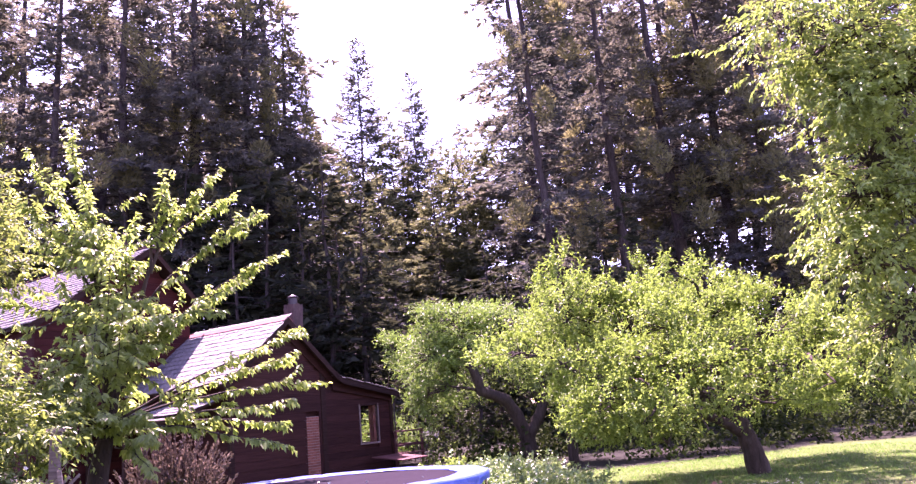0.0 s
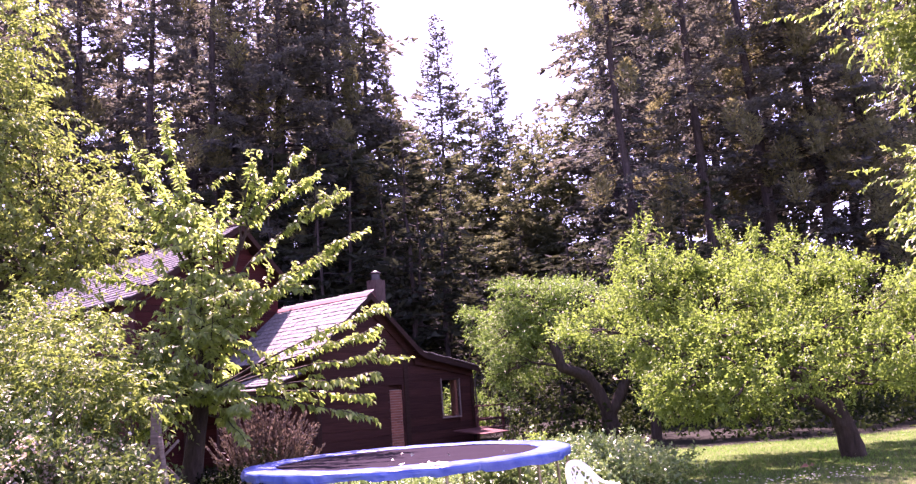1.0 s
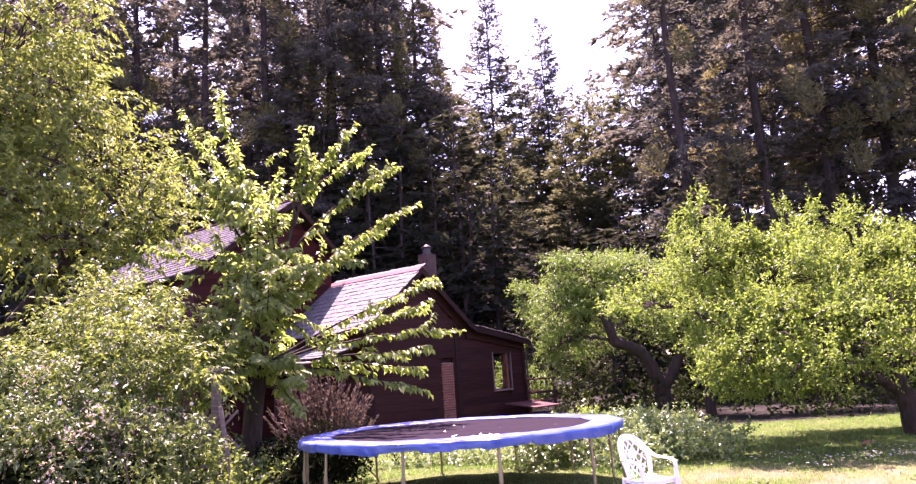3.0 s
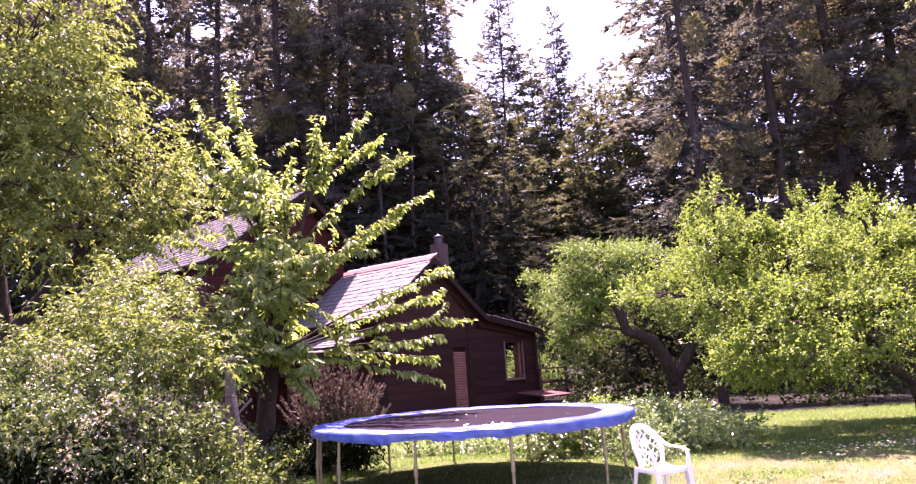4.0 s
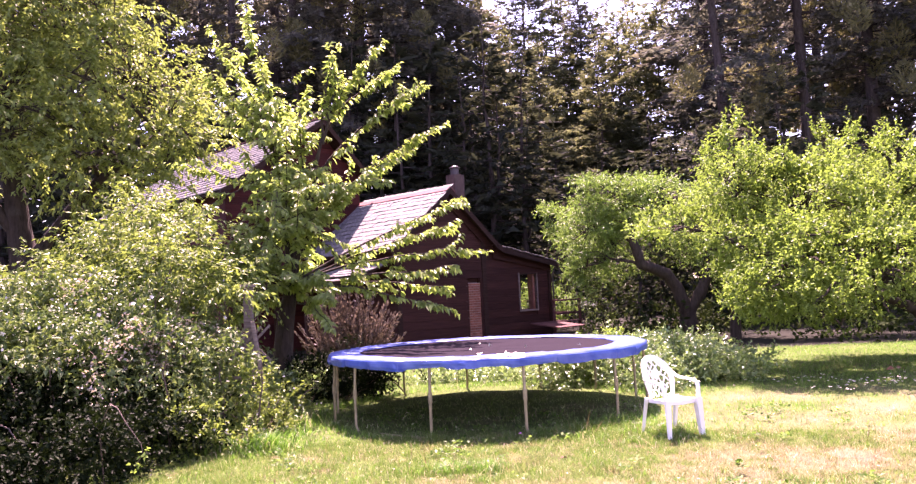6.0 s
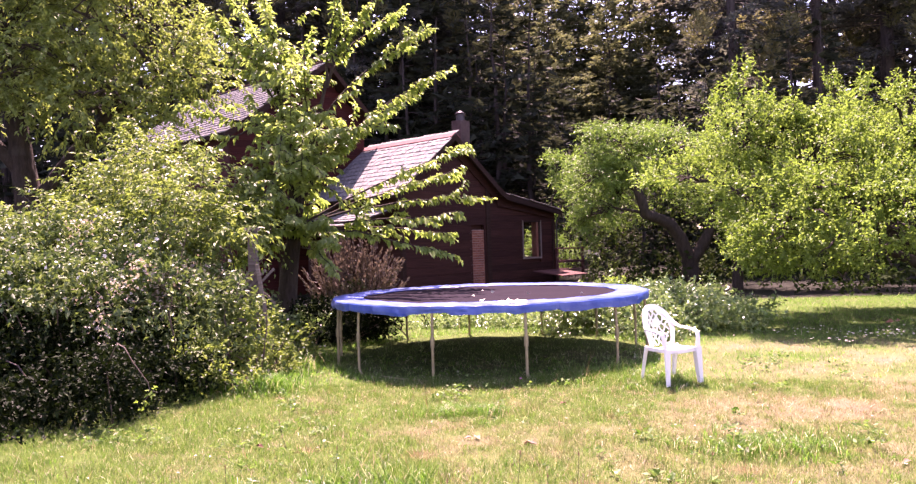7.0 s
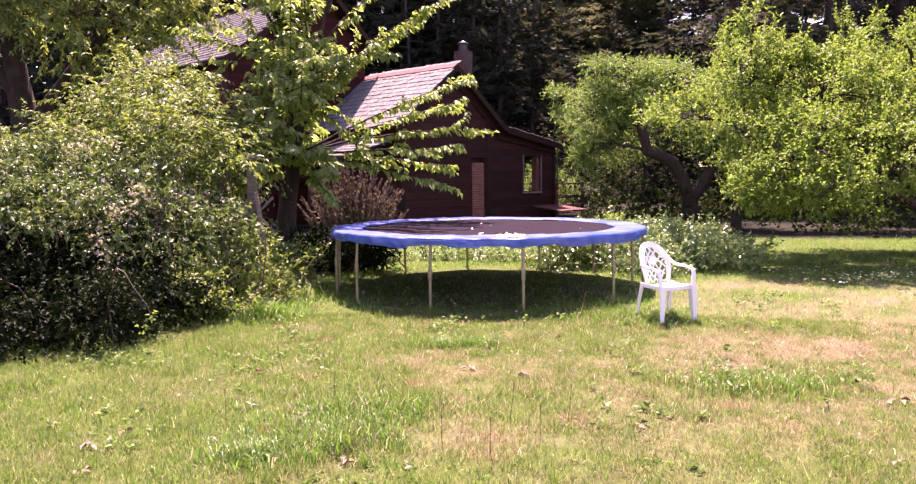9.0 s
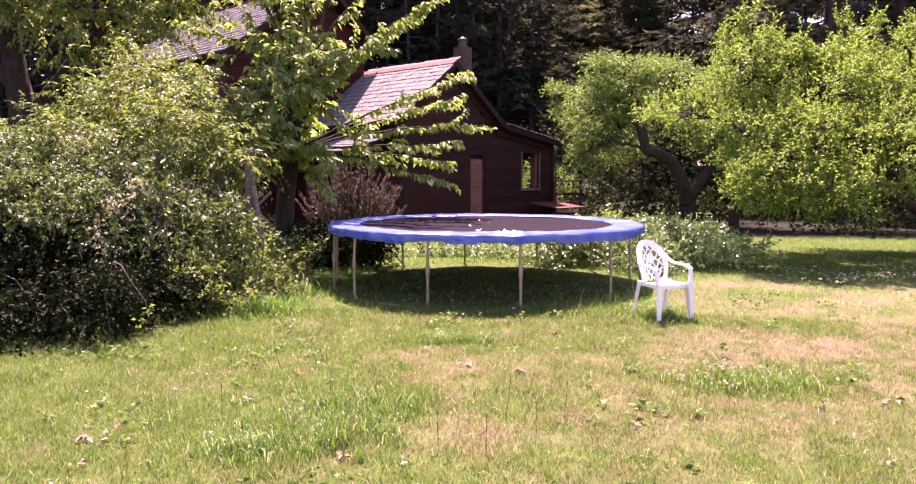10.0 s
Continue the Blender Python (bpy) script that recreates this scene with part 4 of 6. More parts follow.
def build_chair():
    # faces +x in its own axes
    ch = holder("garden_chair", 2.32, 8.38, 0.0, -66.0)
    ch.scale = (0.86, 0.86, 0.91)
    tagged(ch, "white moulded plastic garden armchair with a lattice back", "chair")

    def sweep(name, pts, wid, thick, side=(0, 0, 1)):
        """A flat band bent along pts; wid lies across, thick along side."""
        bm = bmesh.new()
        P = [Vector(p) for p in pts]
        rows = []
        for i, p in enumerate(P):
            d = (P[min(i + 1, len(P) - 1)] - P[max(i - 1, 0)]).normalized()
            s = Vector(side) if not callable(side) else side(i)
            w = d.cross(s).normalized()
            n = w.cross(d).normalized()
            ww = wid[i] if isinstance(wid, (list, tuple)) else wid
            rows.append([bm.verts.new(p + w * a * ww / 2 + n * b * thick / 2) for a, b in ((-1, -1), (1, -1), (1, 1), (-1, 1))])
        for a, b in zip(rows, rows[1:]):
            for k in range(4):
                j = (k + 1) % 4
                bm.faces.new((a[k], a[j], b[j], b[k]))
        bm.faces.new(rows[0][::-1])
        bm.faces.new(rows[-1])
        bmesh.ops.recalc_face_normals(bm, faces=bm.faces[:])
        bmesh.ops.bevel(bm, geom=[e for e in bm.edges if e.is_manifold and e.calc_face_angle(0) > 0.6], offset=0.004, segments=2, affect='EDGES')
        return part(name, bm, M_CHAIR, ch, smooth=False)

    # seat: dished shell
    bm = bmesh.new()
    n = 10
    grid = []
    for i in range(n + 1):
        x = -0.20 + 0.44 * i / n
        row = []
        for j in range(n + 1):
            half = 0.215 + 0.03 * i / n
            y = -half + 2 * half * j / n
            dish = -0.022 * (1 - (y / half) ** 2) * (1 - 0.5 * i / n)
            lip = -0.05 * max(0.0, (i / n - 0.8) / 0.2) ** 2 - 0.03 * max(0, abs(y) / half - 0.88) / 0.12
            row.append(bm.verts.new((x, y, 0.435 - 0.02 * (1 - i / n) + dish + lip)))
        grid.append(row)
    for i in range(n):
        for j in range(n):
            bm.faces.new((grid[i][j], grid[i + 1][j], grid[i + 1][j + 1], grid[i][j + 1]))
    seat = part("seat", bm, M_CHAIR, ch, smooth=True)
    m = seat.modifiers.new("thick", 'SOLIDIFY')
    m.thickness, m.offset = 0.012, -1

    # reclined back: lattice in an arched rim
    def bk(y, h):
        """A point of the back shell: y across, h up from the seat."""
        curve = 0.08 * (abs(y) / 0.22) ** 2
        return Vector((-0.19 - 0.30 * h - 0.12 * h * h + curve, y, 0.42 + h))
    rim = []
    for i in range(25):
        t = math.pi * i / 24
        y = -0.205 * math.cos(t)
        h = 0.19 + 0.27 * math.sin(t) ** 0.75
        rim.append(bk(y, h))
    low = [bk(-0.165, 0.0), bk(-0.185, 0.08)] + rim + [bk(0.185, 0.08), bk(0.165, 0.0)]
    sweep("back_rim", low, [0.055] * 2 + [0.075] * 25 + [0.055] * 2, 0.024, side=(1, 0, 0.3))

    def inside(y, h):
        return abs(y) < 0.195 and h < 0.19 + 0.25 * math.sqrt(max(0.0, 1 - (y / 0.205) ** 2))
    for direction in (1, -1):
        for c in np.arange(-0.30, 0.75, 0.085):
            pts = []
            for h in np.linspace(0.0, 0.46, 24):
                y = direction * (h * 0.75 - c)
                y += 0.012 * math.sin(h * 40 + c * 20)
                if inside(y, h) and abs(y) < 0.15 + 0.1 * h:
                    pts.append(bk(y, h))
            if len(pts) > 2:
                sweep("lattice_bar", pts, 0.022, 0.010, side=(1, 0, 0.3))
    # medallion in the lattice
    bm = bmesh.new()
    c0 = [bm.verts.new(bk(0.055 * math.cos(a), 0.27 + 0.055 * math.sin(a)) + Vector((0.009, 0, 0))) for a in np.linspace(0, 2 * math.pi, 12, endpoint=False)]
    bm.faces.new(c0)
    md = part("medallion", bm, M_CHAIR, ch)
    m = md.modifiers.new("thick", 'SOLIDIFY')
    m.thickness, m.offset = 0.014, 0
    # arms that run into the front legs, and the rear legs
    for sy in (-1, 1):
        arm = [bk(sy * 0.198, 0.33), bk(sy * 0.215, 0.26) + Vector((0.03, sy * 0.015, 0)), Vector((-0.12, sy * 0.262, 0.645)), Vector((0.02, sy * 0.285, 0.632)), Vector((0.14, sy * 0.283, 0.625)),
               Vector((0.205, sy * 0.278, 0.60)), Vector((0.225, sy * 0.270, 0.545)), Vector((0.232, sy * 0.258, 0.43))]

        def tilt(i, sy=sy):
            return Vector((0.6, 0.0, 0.8)) if i < 2 else Vector((0.0, 0.0, 1.0)) if i < 5 else Vector((1.0, 0, 0.15))
        sweep("arm", arm, [0.05, 0.06, 0.062, 0.062, 0.062, 0.06, 0.058, 0.065], 0.02, side=tilt)
        for x0, x1, w in ((0.225, 0.255, 0.085), (-0.17, -0.26, 0.055)):
            bm = bmesh.new()
            rows = []
            for t in (0, 0.35, 1):
                p = Vector((x0 + (x1 - x0) * t, sy * (0.245 + 0.018 * t), 0.43 * (1 - t)))
                ww = w * (1 - 0.38 * t)
                rows.append([bm.verts.new(p + Vector(q) * ww) for q in ((-0.5, -0.5 * sy, 0), (0.5, -0.5 * sy, 0), (0.5, 0.5 * sy, 0), (0.18, 0.5 * sy, 0), (0.18, -0.15 * sy, 0), (-0.5, -0.15 * sy, 0))])
            for a, b in zip(rows, rows[1:]):
                for k in range(6):
                    j = (k + 1) % 6
                    bm.faces.new((a[k], a[j], b[j], b[k]))
            bm.faces.new(rows[0])
            bm.faces.new(rows[-1][::-1])
            bmesh.ops.recalc_face_normals(bm, faces=bm.faces[:])
            part("leg", bm, M_CHAIR, ch)
    # apron under the seat
    sweep("apron", [(0.225, -0.22, 0.40), (0.24, 0.0, 0.39), (0.225, 0.22, 0.40)], 0.05, 0.01, side=(1, 0, 0))
    for sy in (-1, 1):
        sweep("apron", [(-0.19, sy * 0.215, 0.395), (0.22, sy * 0.243, 0.405)], 0.045, 0.01, side=(0, 1, 0))


build_chair()
# ---------------------------------------------------------------- broad-leaved trees


def in_lobes(lobes, n, rng, shell=0.5, clump=0.24, per_lobe=15, flat=0.75):
    """Points gathered into clumps on and in ellipsoids (x, y, z, rx, ry, rz), the way outwards, and each one's lobe."""
    L = np.array(lobes, float)
    vol = (L[:, 3] * L[:, 4] * L[:, 5]) ** 0.75
    pick = rng.choice(len(L), n, p=vol / vol.sum())
    hub = unit(rng.normal(size=(len(L), per_lobe, 3)))
    hub *= rng.uniform(shell, 1.08, (len(L), per_lobe, 1))
    share = rng.dirichlet(np.full(per_lobe, 3.0), len(L)).cumsum(1)
    which = (rng.random(n)[:, None] > share[pick]).sum(1).clip(0, per_lobe - 1)
    h = hub[pick, which]
    d = rng.normal(size=(n, 3)) * [clump, clump, clump * flat]
    c, s = L[pick, :3], L[pick, 3:]
    return c + (h + d) * s, unit(unit(h) * 0.7 + d / clump * 0.45), pick


def leafy(points, out, per, spread, size, rng, droop=0.2, lift=0.3, spiky=0.0):
    """Leaves along short twigs that start at points; returns leaf data and twig ends."""
    n = len(points)
    way = unit(out * 0.8 + rng.normal(size=(n, 3)) * 0.6 + np.array([0, 0, lift]))
    t = (np.arange(per) + 0.5) / per
    length = spread * rng.uniform(0.6, 1.5, n)
    if spiky:
        tall = rng.random(n) < spiky
        way[tall] = unit(way[tall] * 0.35 + np.array([0, 0, 1.0]))
        length[tall] *= 2.0
    pos = points[:, None] + way[:, None] * (t[None, :, None] * length[:, None, None])
    pos[..., 2] -= droop * length[:, None] * t[None] ** 2
    m = n * per
    jitter = rng.normal(size=(n, per, 3))
    lw = unit(way[:, None] * 0.7 + jitter * 0.75 + np.array([0, 0, -droop]))
    sz = size * rng.uniform(0.6, 1.25, m)
    data = leaves(pos.reshape(-1, 3), lw.reshape(-1, 3), sz, sz * 0.56, rng, 0.2, up=np.array([0, 0.0, 1.0]), loose=0.6)
    return data, pos[:, -1]


def sprays(points, out, per, spread, size, rng, droop=0.5, lift=0.2, hang=0.5, slim=0.46):
    """Long twigs that arch over, their leaves in two rows that hang from them; returns leaf data and twig ends."""
    n = len(points)
    way = unit(out * 0.8 + rng.normal(size=(n, 3)) * 0.5 + np.array([0, 0, lift]))
    t = (np.arange(per) + 0.6) / per
    length = (spread * rng.uniform(0.55, 1.5, n))[:, None]
    pos = points[:, None] + way[:, None] * (t[None] * length)[..., None]
    pos[..., 2] -= droop * length * t[None] ** 2
    head = way[:, None] - np.array([0, 0, 1.0]) * (2 * droop * t)[None, :, None]
    flank = unit(np.cross(way, [0, 0, 1.0]))[:, None] * np.where(np.arange(per) % 2, 1.0, -1.0)[None, :, None]
    lw = unit(head) * 0.55 + flank * 0.55 + rng.normal(size=(n, per, 3)) * 0.3 - np.array([0, 0, hang])
    sz = size * rng.uniform(0.65, 1.25, n * per)
    up = (flank * 0.15 + np.array([0, -0.25, 1.0])).reshape(-1, 3)
    return leaves(pos.reshape(-1, 3), lw.reshape(-1, 3), sz, sz * slim, rng, 0.2, up=up, loose=0.6), pos[:, -1]


def broad_tree(name, label, foot, limbs, lobes, twigs, per, spread, size, leaf, seed, droop=0.2, lift=0.3, spiky=0.0, bark=None, shell=0.5, stuff_twigs=0.25, flat=0.75, clump=0.24, per_lobe=15, hang=None):
    """A tree: trunk and limbs along the given lines, then branches to the lobes of the crown, then twigs with leaves.
    limbs: lists of (x, y, z, radius)."""
    rng = np.random.default_rng(seed)
    tree = holder(name, *foot)
    tagged(tree, label, "tree")
    off = np.array(foot)
    wood = Gather()
    tips = []
    for k, limb in enumerate(limbs):
        L = np.array(limb, float)
        pts, rad = [], []
        for a, b in zip(L, L[1:]):
            t = np.linspace(0, 1, 5)[:-1, None]
            pts.append(a[:3] + (b[:3] - a[:3]) * t)
            rad.append(a[3] + (b[3] - a[3]) * t[:, 0])
        pts, rad = np.concatenate(pts + [L[-1:, :3]]), np.concatenate(rad + [L[-1:, 3]])
        pts = pts + np.cumsum(rng.normal(size=pts.shape), 0) * 0.012 * np.sin(np.linspace(0, math.pi, len(pts)))[:, None]
        wood.put(tube_data(pts, rad * rng.uniform(0.92, 1.1, len(rad)), 9))
        tips.append(pts[len(pts) // 2:])
    tips = np.concatenate(tips)
    centres = np.array(lobes)[:, :3]
    hubs = []
    for c in centres:
        a = tips[np.argmin(np.linalg.norm(tips - c, axis=1) + 0.8 * np.maximum(tips[:, 2] - c[2], 0))]
        p = bend(a, c, rng, 8, 0.08, 0.08)
        wood.put(tube_data(p, np.linspace(0.05, 0.018, 8), 6))
        hubs.append(p[4:])
    P, out, pick = in_lobes(lobes, twigs, rng, shell, clump, per_lobe, flat)
    if hang is None:
        data, ends = leafy(P, out, per, spread, size, rng, droop, lift, spiky)
    else:
        data, ends = sprays(P, out, per, spread, size, rng, droop, lift, hang)
    for i in range(0, twigs, max(1, int(1 / stuff_twigs))):
        h = hubs[pick[i]]
        a = h[rng.integers(len(h))]
        p = bend(a, P[i], rng, 5, 0.05, 0.09)
        wood.put(tube_data(p, np.linspace(0.014, 0.004, 5), 4))
    wood.v = [v - off for v in wood.v]
    wood.link("trunk", bark or M_ABARK, tree, smooth=True)
    v, f = data
    cloud("crown", v - off, f, leaf, tree)
    return tree


# the large apple tree on the open lawn: crown, the boughs behind it, and its upright shoots
crown = [(4.4, 14.2, 2.7, 0.7, 0.8, 0.3), (5.75, 13.6, 1.6, 0.9, 0.9, 0.7), (5.5, 14.5, 3.4, 0.7, 0.9, 0.8), (6.7, 14.2, 2.9, 1.1, 1.2, 0.8), (8.2, 14.4, 3.0, 1.2, 1.3, 0.9),
         (9.7, 14.2, 2.7, 1.3, 1.3, 0.8), (10.9, 14.0, 2.3, 1.2, 1.1, 0.7), (12.0, 14.0, 1.7, 0.7, 0.8, 0.45), (5.3, 12.3, 1.55, 0.6, 0.5, 0.4), (6.75, 12.0, 2.05, 0.8, 0.5, 0.25), (8.5, 12.0, 1.85, 0.85, 0.5, 0.3),
         (5.2, 13.1, 2.4, 0.7, 0.5, 0.25), (6.2, 12.5, 2.35, 0.9, 0.5, 0.28), (7.8, 12.4, 2.35, 0.95, 0.5, 0.28), (7.9, 11.5, 1.35, 0.45, 0.35, 0.22), (9.2, 11.6, 1.6, 0.6, 0.4, 0.25),
         (6.7, 11.8, 1.15, 0.45, 0.35, 0.2), (7.3, 11.7, 1.4, 0.4, 0.3, 0.2), (6.2, 12.2, 0.85, 0.4, 0.3, 0.15), (5.7, 11.6, 1.35, 0.5, 0.35, 0.18), (6.6, 11.3, 1.6, 0.5, 0.35, 0.18), (5.0, 12.4, 1.45, 0.45, 0.4, 0.2), (5.9, 12.0, 1.85, 0.6, 0.35, 0.18)]
behind = [(6.6, 16.0, 2.6, 1.3, 0.9, 0.9), (8.7, 16.2, 2.5, 1.6, 0.9, 1.0), (10.6, 16.0, 2.1, 1.4, 0.9, 0.9), (7.6, 15.6, 2.2, 1.3, 0.9, 0.8), (9.7, 15.6, 2.2, 1.3, 0.9, 0.8), (11.8, 15.8, 1.9, 1.1, 0.9, 0.8)]
shoots = [(5.55, 14.4, 4.3, 0.18, 0.25, 0.5), (7.35, 14.4, 4.05, 0.25, 0.3, 0.45), (7.95, 14.2, 4.1, 0.3, 0.3, 0.45), (8.7, 14.4, 3.95, 0.3, 0.3, 0.4), (5.1, 14.3, 3.95, 0.2, 0.3, 0.35), (9.4, 14.3, 3.6, 0.3, 0.3, 0.3), (6.4, 14.3, 3.75, 0.25, 0.3, 0.3)]
broad_tree("apple_tree", "wide old apple tree in fresh leaf, its trunk leaning", (9.0, 14.0, 0.0),
           [[(9.0, 14.0, -0.05, 0.25), (8.92, 14.0, 0.4, 0.19), (8.72, 14.0, 0.95, 0.17), (8.6, 14.0, 1.3, 0.15)],
            [(8.85, 14.0, 0.7, 0.12), (8.4, 13.9, 0.98, 0.10), (7.8, 13.8, 1.2, 0.08), (7.0, 14.2, 1.7, 0.05), (5.9, 14.2, 2.0, 0.03)],
            [(8.6, 14.0, 1.15, 0.13), (9.1, 13.7, 1.5, 0.13), (9.75, 13.6, 1.85, 0.11), (10.6, 13.7, 2.15, 0.06), (11.5, 13.8, 2.0, 0.03)],
            [(9.72, 13.6, 1.83, 0.07), (9.78, 13.55, 2.05, 0.06)],
            [(8.6, 14.0, 1.25, 0.12), (8.2, 14.6, 1.75, 0.10), (7.6, 14.9, 2.3, 0.07), (6.6, 14.9, 2.8, 0.05), (5.7, 14.8, 3.2, 0.03)],
            [(8.6, 14.0, 1.3, 0.11), (8.6, 14.4, 2.1, 0.08), (8.9, 14.7, 3.0, 0.05)]],
           crown + behind + shoots, 15200, 12, 0.22, 0.063, M_APPLE, 41, spiky=0.3, lift=0.4, shell=0.85, stuff_twigs=0.05, flat=0.42, clump=0.17, per_lobe=13)
# the darker apple tree by the cabin, forked low
broad_tree("apple_tree", "tall rounded apple tree with a low dark fork beside the cabin", (6.85, 22.1, 0.0),
           [[(6.85, 22.1, -0.05, 0.30), (6.80, 22.1, 0.6, 0.25), (6.76, 22.0, 1.0, 0.23)],
            [(6.78, 22.0, 0.8, 0.19), (6.5, 21.9, 1.5, 0.18), (6.15, 21.8, 1.95, 0.17), (5.4, 21.6, 2.25, 0.15), (5.2, 21.5, 2.9, 0.12), (5.2, 21.6, 3.5, 0.07)],
            [(6.82, 22.0, 0.8, 0.18), (7.2, 21.9, 1.5, 0.15), (7.4, 21.9, 1.95, 0.13), (7.4, 22.0, 2.8, 0.08), (7.0, 22.2, 3.6, 0.05)]],
           [(4.1, 22.0, 3.4, 0.8, 1.0, 0.9), (4.9, 22.0, 4.2, 1.2, 1.4, 0.8), (6.3, 22.2, 4.2, 1.3, 1.4, 0.8), (3.95, 21.9, 2.3, 0.6, 0.8, 0.7), (4.7, 22.6, 2.9, 1.0, 1.0, 1.0),
            (7.7, 22.3, 3.3, 1.1, 1.2, 1.1), (8.8, 22.2, 2.6, 1.1, 1.2, 1.0)],
           6600, 9, 0.24, 0.068, M_APPLE_FAR, 42, lift=0.3, stuff_twigs=0.08, flat=0.6, clump=0.18, per_lobe=24, shell=0.6)
# an old trunk between them
broad_tree("apple_tree", "old apple tree with a short trunk in the shade", (7.9, 21.4, 0.0),
           [[(7.9, 21.4, -0.05, 0.17), (7.92, 21.4, 0.8, 0.14), (8.2, 21.4, 1.8, 0.10)], [(7.9, 21.4, 0.8, 0.10), (7.5, 21.3, 1.4, 0.07)]],
           [(8.6, 21.3, 2.4, 1.3, 1.2, 0.9), (10.2, 21.0, 2.3, 1.4, 1.3, 1.0), (12.2, 21.0, 2.2, 1.5, 1.3, 1.0), (10.9, 21.8, 3.3, 1.6, 1.2, 0.9), (8.0, 20.9, 1.0, 0.5, 0.5, 0.4)],
           1700, 9, 0.26, 0.075, M_APPLE_FAR, 43)
# the big tree behind the thicket
crown = [(-9.8, 16.3, 8.7, 2.4, 2.0, 2.0), (-7.9, 16.3, 8.0, 1.7, 1.8, 1.7), (-6.8, 16.1, 6.7, 1.5, 1.7, 1.2), (-5.8, 16.0, 5.8, 1.1, 1.4, 0.8), (-9.3, 15.8, 6.3, 2.0, 1.8, 1.2), (-11.3, 16.0, 6.7, 2.0, 1.9, 2.0),
         (-7.6, 15.7, 4.9, 1.4, 1.4, 0.8), (-12.3, 15.5, 4.2, 1.8, 1.6, 1.4), (-7.9, 16.2, 10.2, 1.5, 1.4, 1.1), (-7.0, 15.2, 7.9, 0.9, 0.8, 0.8)]
low = [(-6.7, 14.2, 4.6, 0.9, 0.5, 0.45), (-7.8, 13.9, 5.5, 1.1, 0.5, 0.5), (-7.0, 14.2, 6.2, 0.8, 0.5, 0.45), (-9.0, 15.0, 5.2, 1.3, 1.0, 0.7), (-9.4, 15.0, 7.6, 1.5, 1.0, 1.1), (-5.1, 15.9, 5.1, 0.7, 0.8, 0.45), (-6.1, 15.4, 4.2, 0.7, 0.7, 0.5), (-5.7, 15.6, 5.0, 0.6, 0.7, 0.4), (-6.6, 15.4, 3.6, 0.7, 0.7, 0.5)]
broad_tree("plum_tree", "big leafy plum tree rising behind the flowering thicket", (-8.9, 16.6, 0.0),
           [[(-8.9, 16.6, -0.05, 0.34), (-9.2, 16.6, 1.8, 0.29), (-9.4, 16.6, 3.6, 0.24), (-9.7, 16.6, 6.4, 0.12)],
            [(-9.3, 16.6, 2.6, 0.16), (-7.9, 16.5, 4.2, 0.12), (-6.2, 16.2, 5.4, 0.05)],
            [(-9.2, 16.6, 3.2, 0.15), (-10.5, 16.3, 4.8, 0.10), (-11.6, 16.0, 5.8, 0.06)]],
           crown + low, 3300, 15, 0.6, 0.13, M_PLUM_TREE, 44, droop=0.22, lift=0.15, hang=0.35, clump=0.2, per_lobe=22, shell=0.55, stuff_twigs=0.2)
# the tall tree whose branches hang in from beside the lawn
broad_tree("cherry_tree", "tall cherry tree with long leafy branches reaching over the lawn", (12.4, 11.2, 0.0),
           [[(12.4, 11.2, -0.05, 0.26), (12.4, 11.2, 2.0, 0.22), (12.2, 11.2, 4.5, 0.16), (12.0, 11.2, 7.0, 0.08)],
            [(12.3, 11.2, 3.4, 0.11), (11.0, 11.1, 4.6, 0.08), (9.4, 11.0, 5.2, 0.03)],
            [(12.3, 11.2, 4.2, 0.10), (11.0, 11.1, 6.0, 0.07), (9.6, 11.0, 7.4, 0.03)],
            [(12.4, 11.2, 2.6, 0.09), (11.4, 11.0, 3.2, 0.07), (9.6, 10.9, 3.6, 0.03)]],
           [(10.5, 11.2, 8.0, 1.6, 1.3, 0.9), (11.5, 11.2, 6.9, 1.4, 1.4, 1.5), (10.2, 11.0, 6.6, 0.9, 1.0, 0.6), (10.5, 11.2, 5.5, 1.0, 1.1, 0.6), (11.1, 11.4, 4.9, 1.1, 1.2, 0.9),
            (9.9, 11.0, 4.7, 0.7, 0.9, 0.4), (9.5, 11.0, 3.9, 0.5, 0.8, 0.3), (10.1, 11.2, 3.6, 0.9, 1.0, 0.6), (10.4, 11.3, 2.4, 0.6, 0.9, 0.6), (9.3, 10.9, 8.2, 0.6, 0.8, 0.35)],
           2000, 15, 0.5, 0.125, M_CHERRY_OLD, 45, droop=0.12, lift=0.05, hang=0.35, clump=0.22, per_lobe=18, stuff_twigs=0.5)


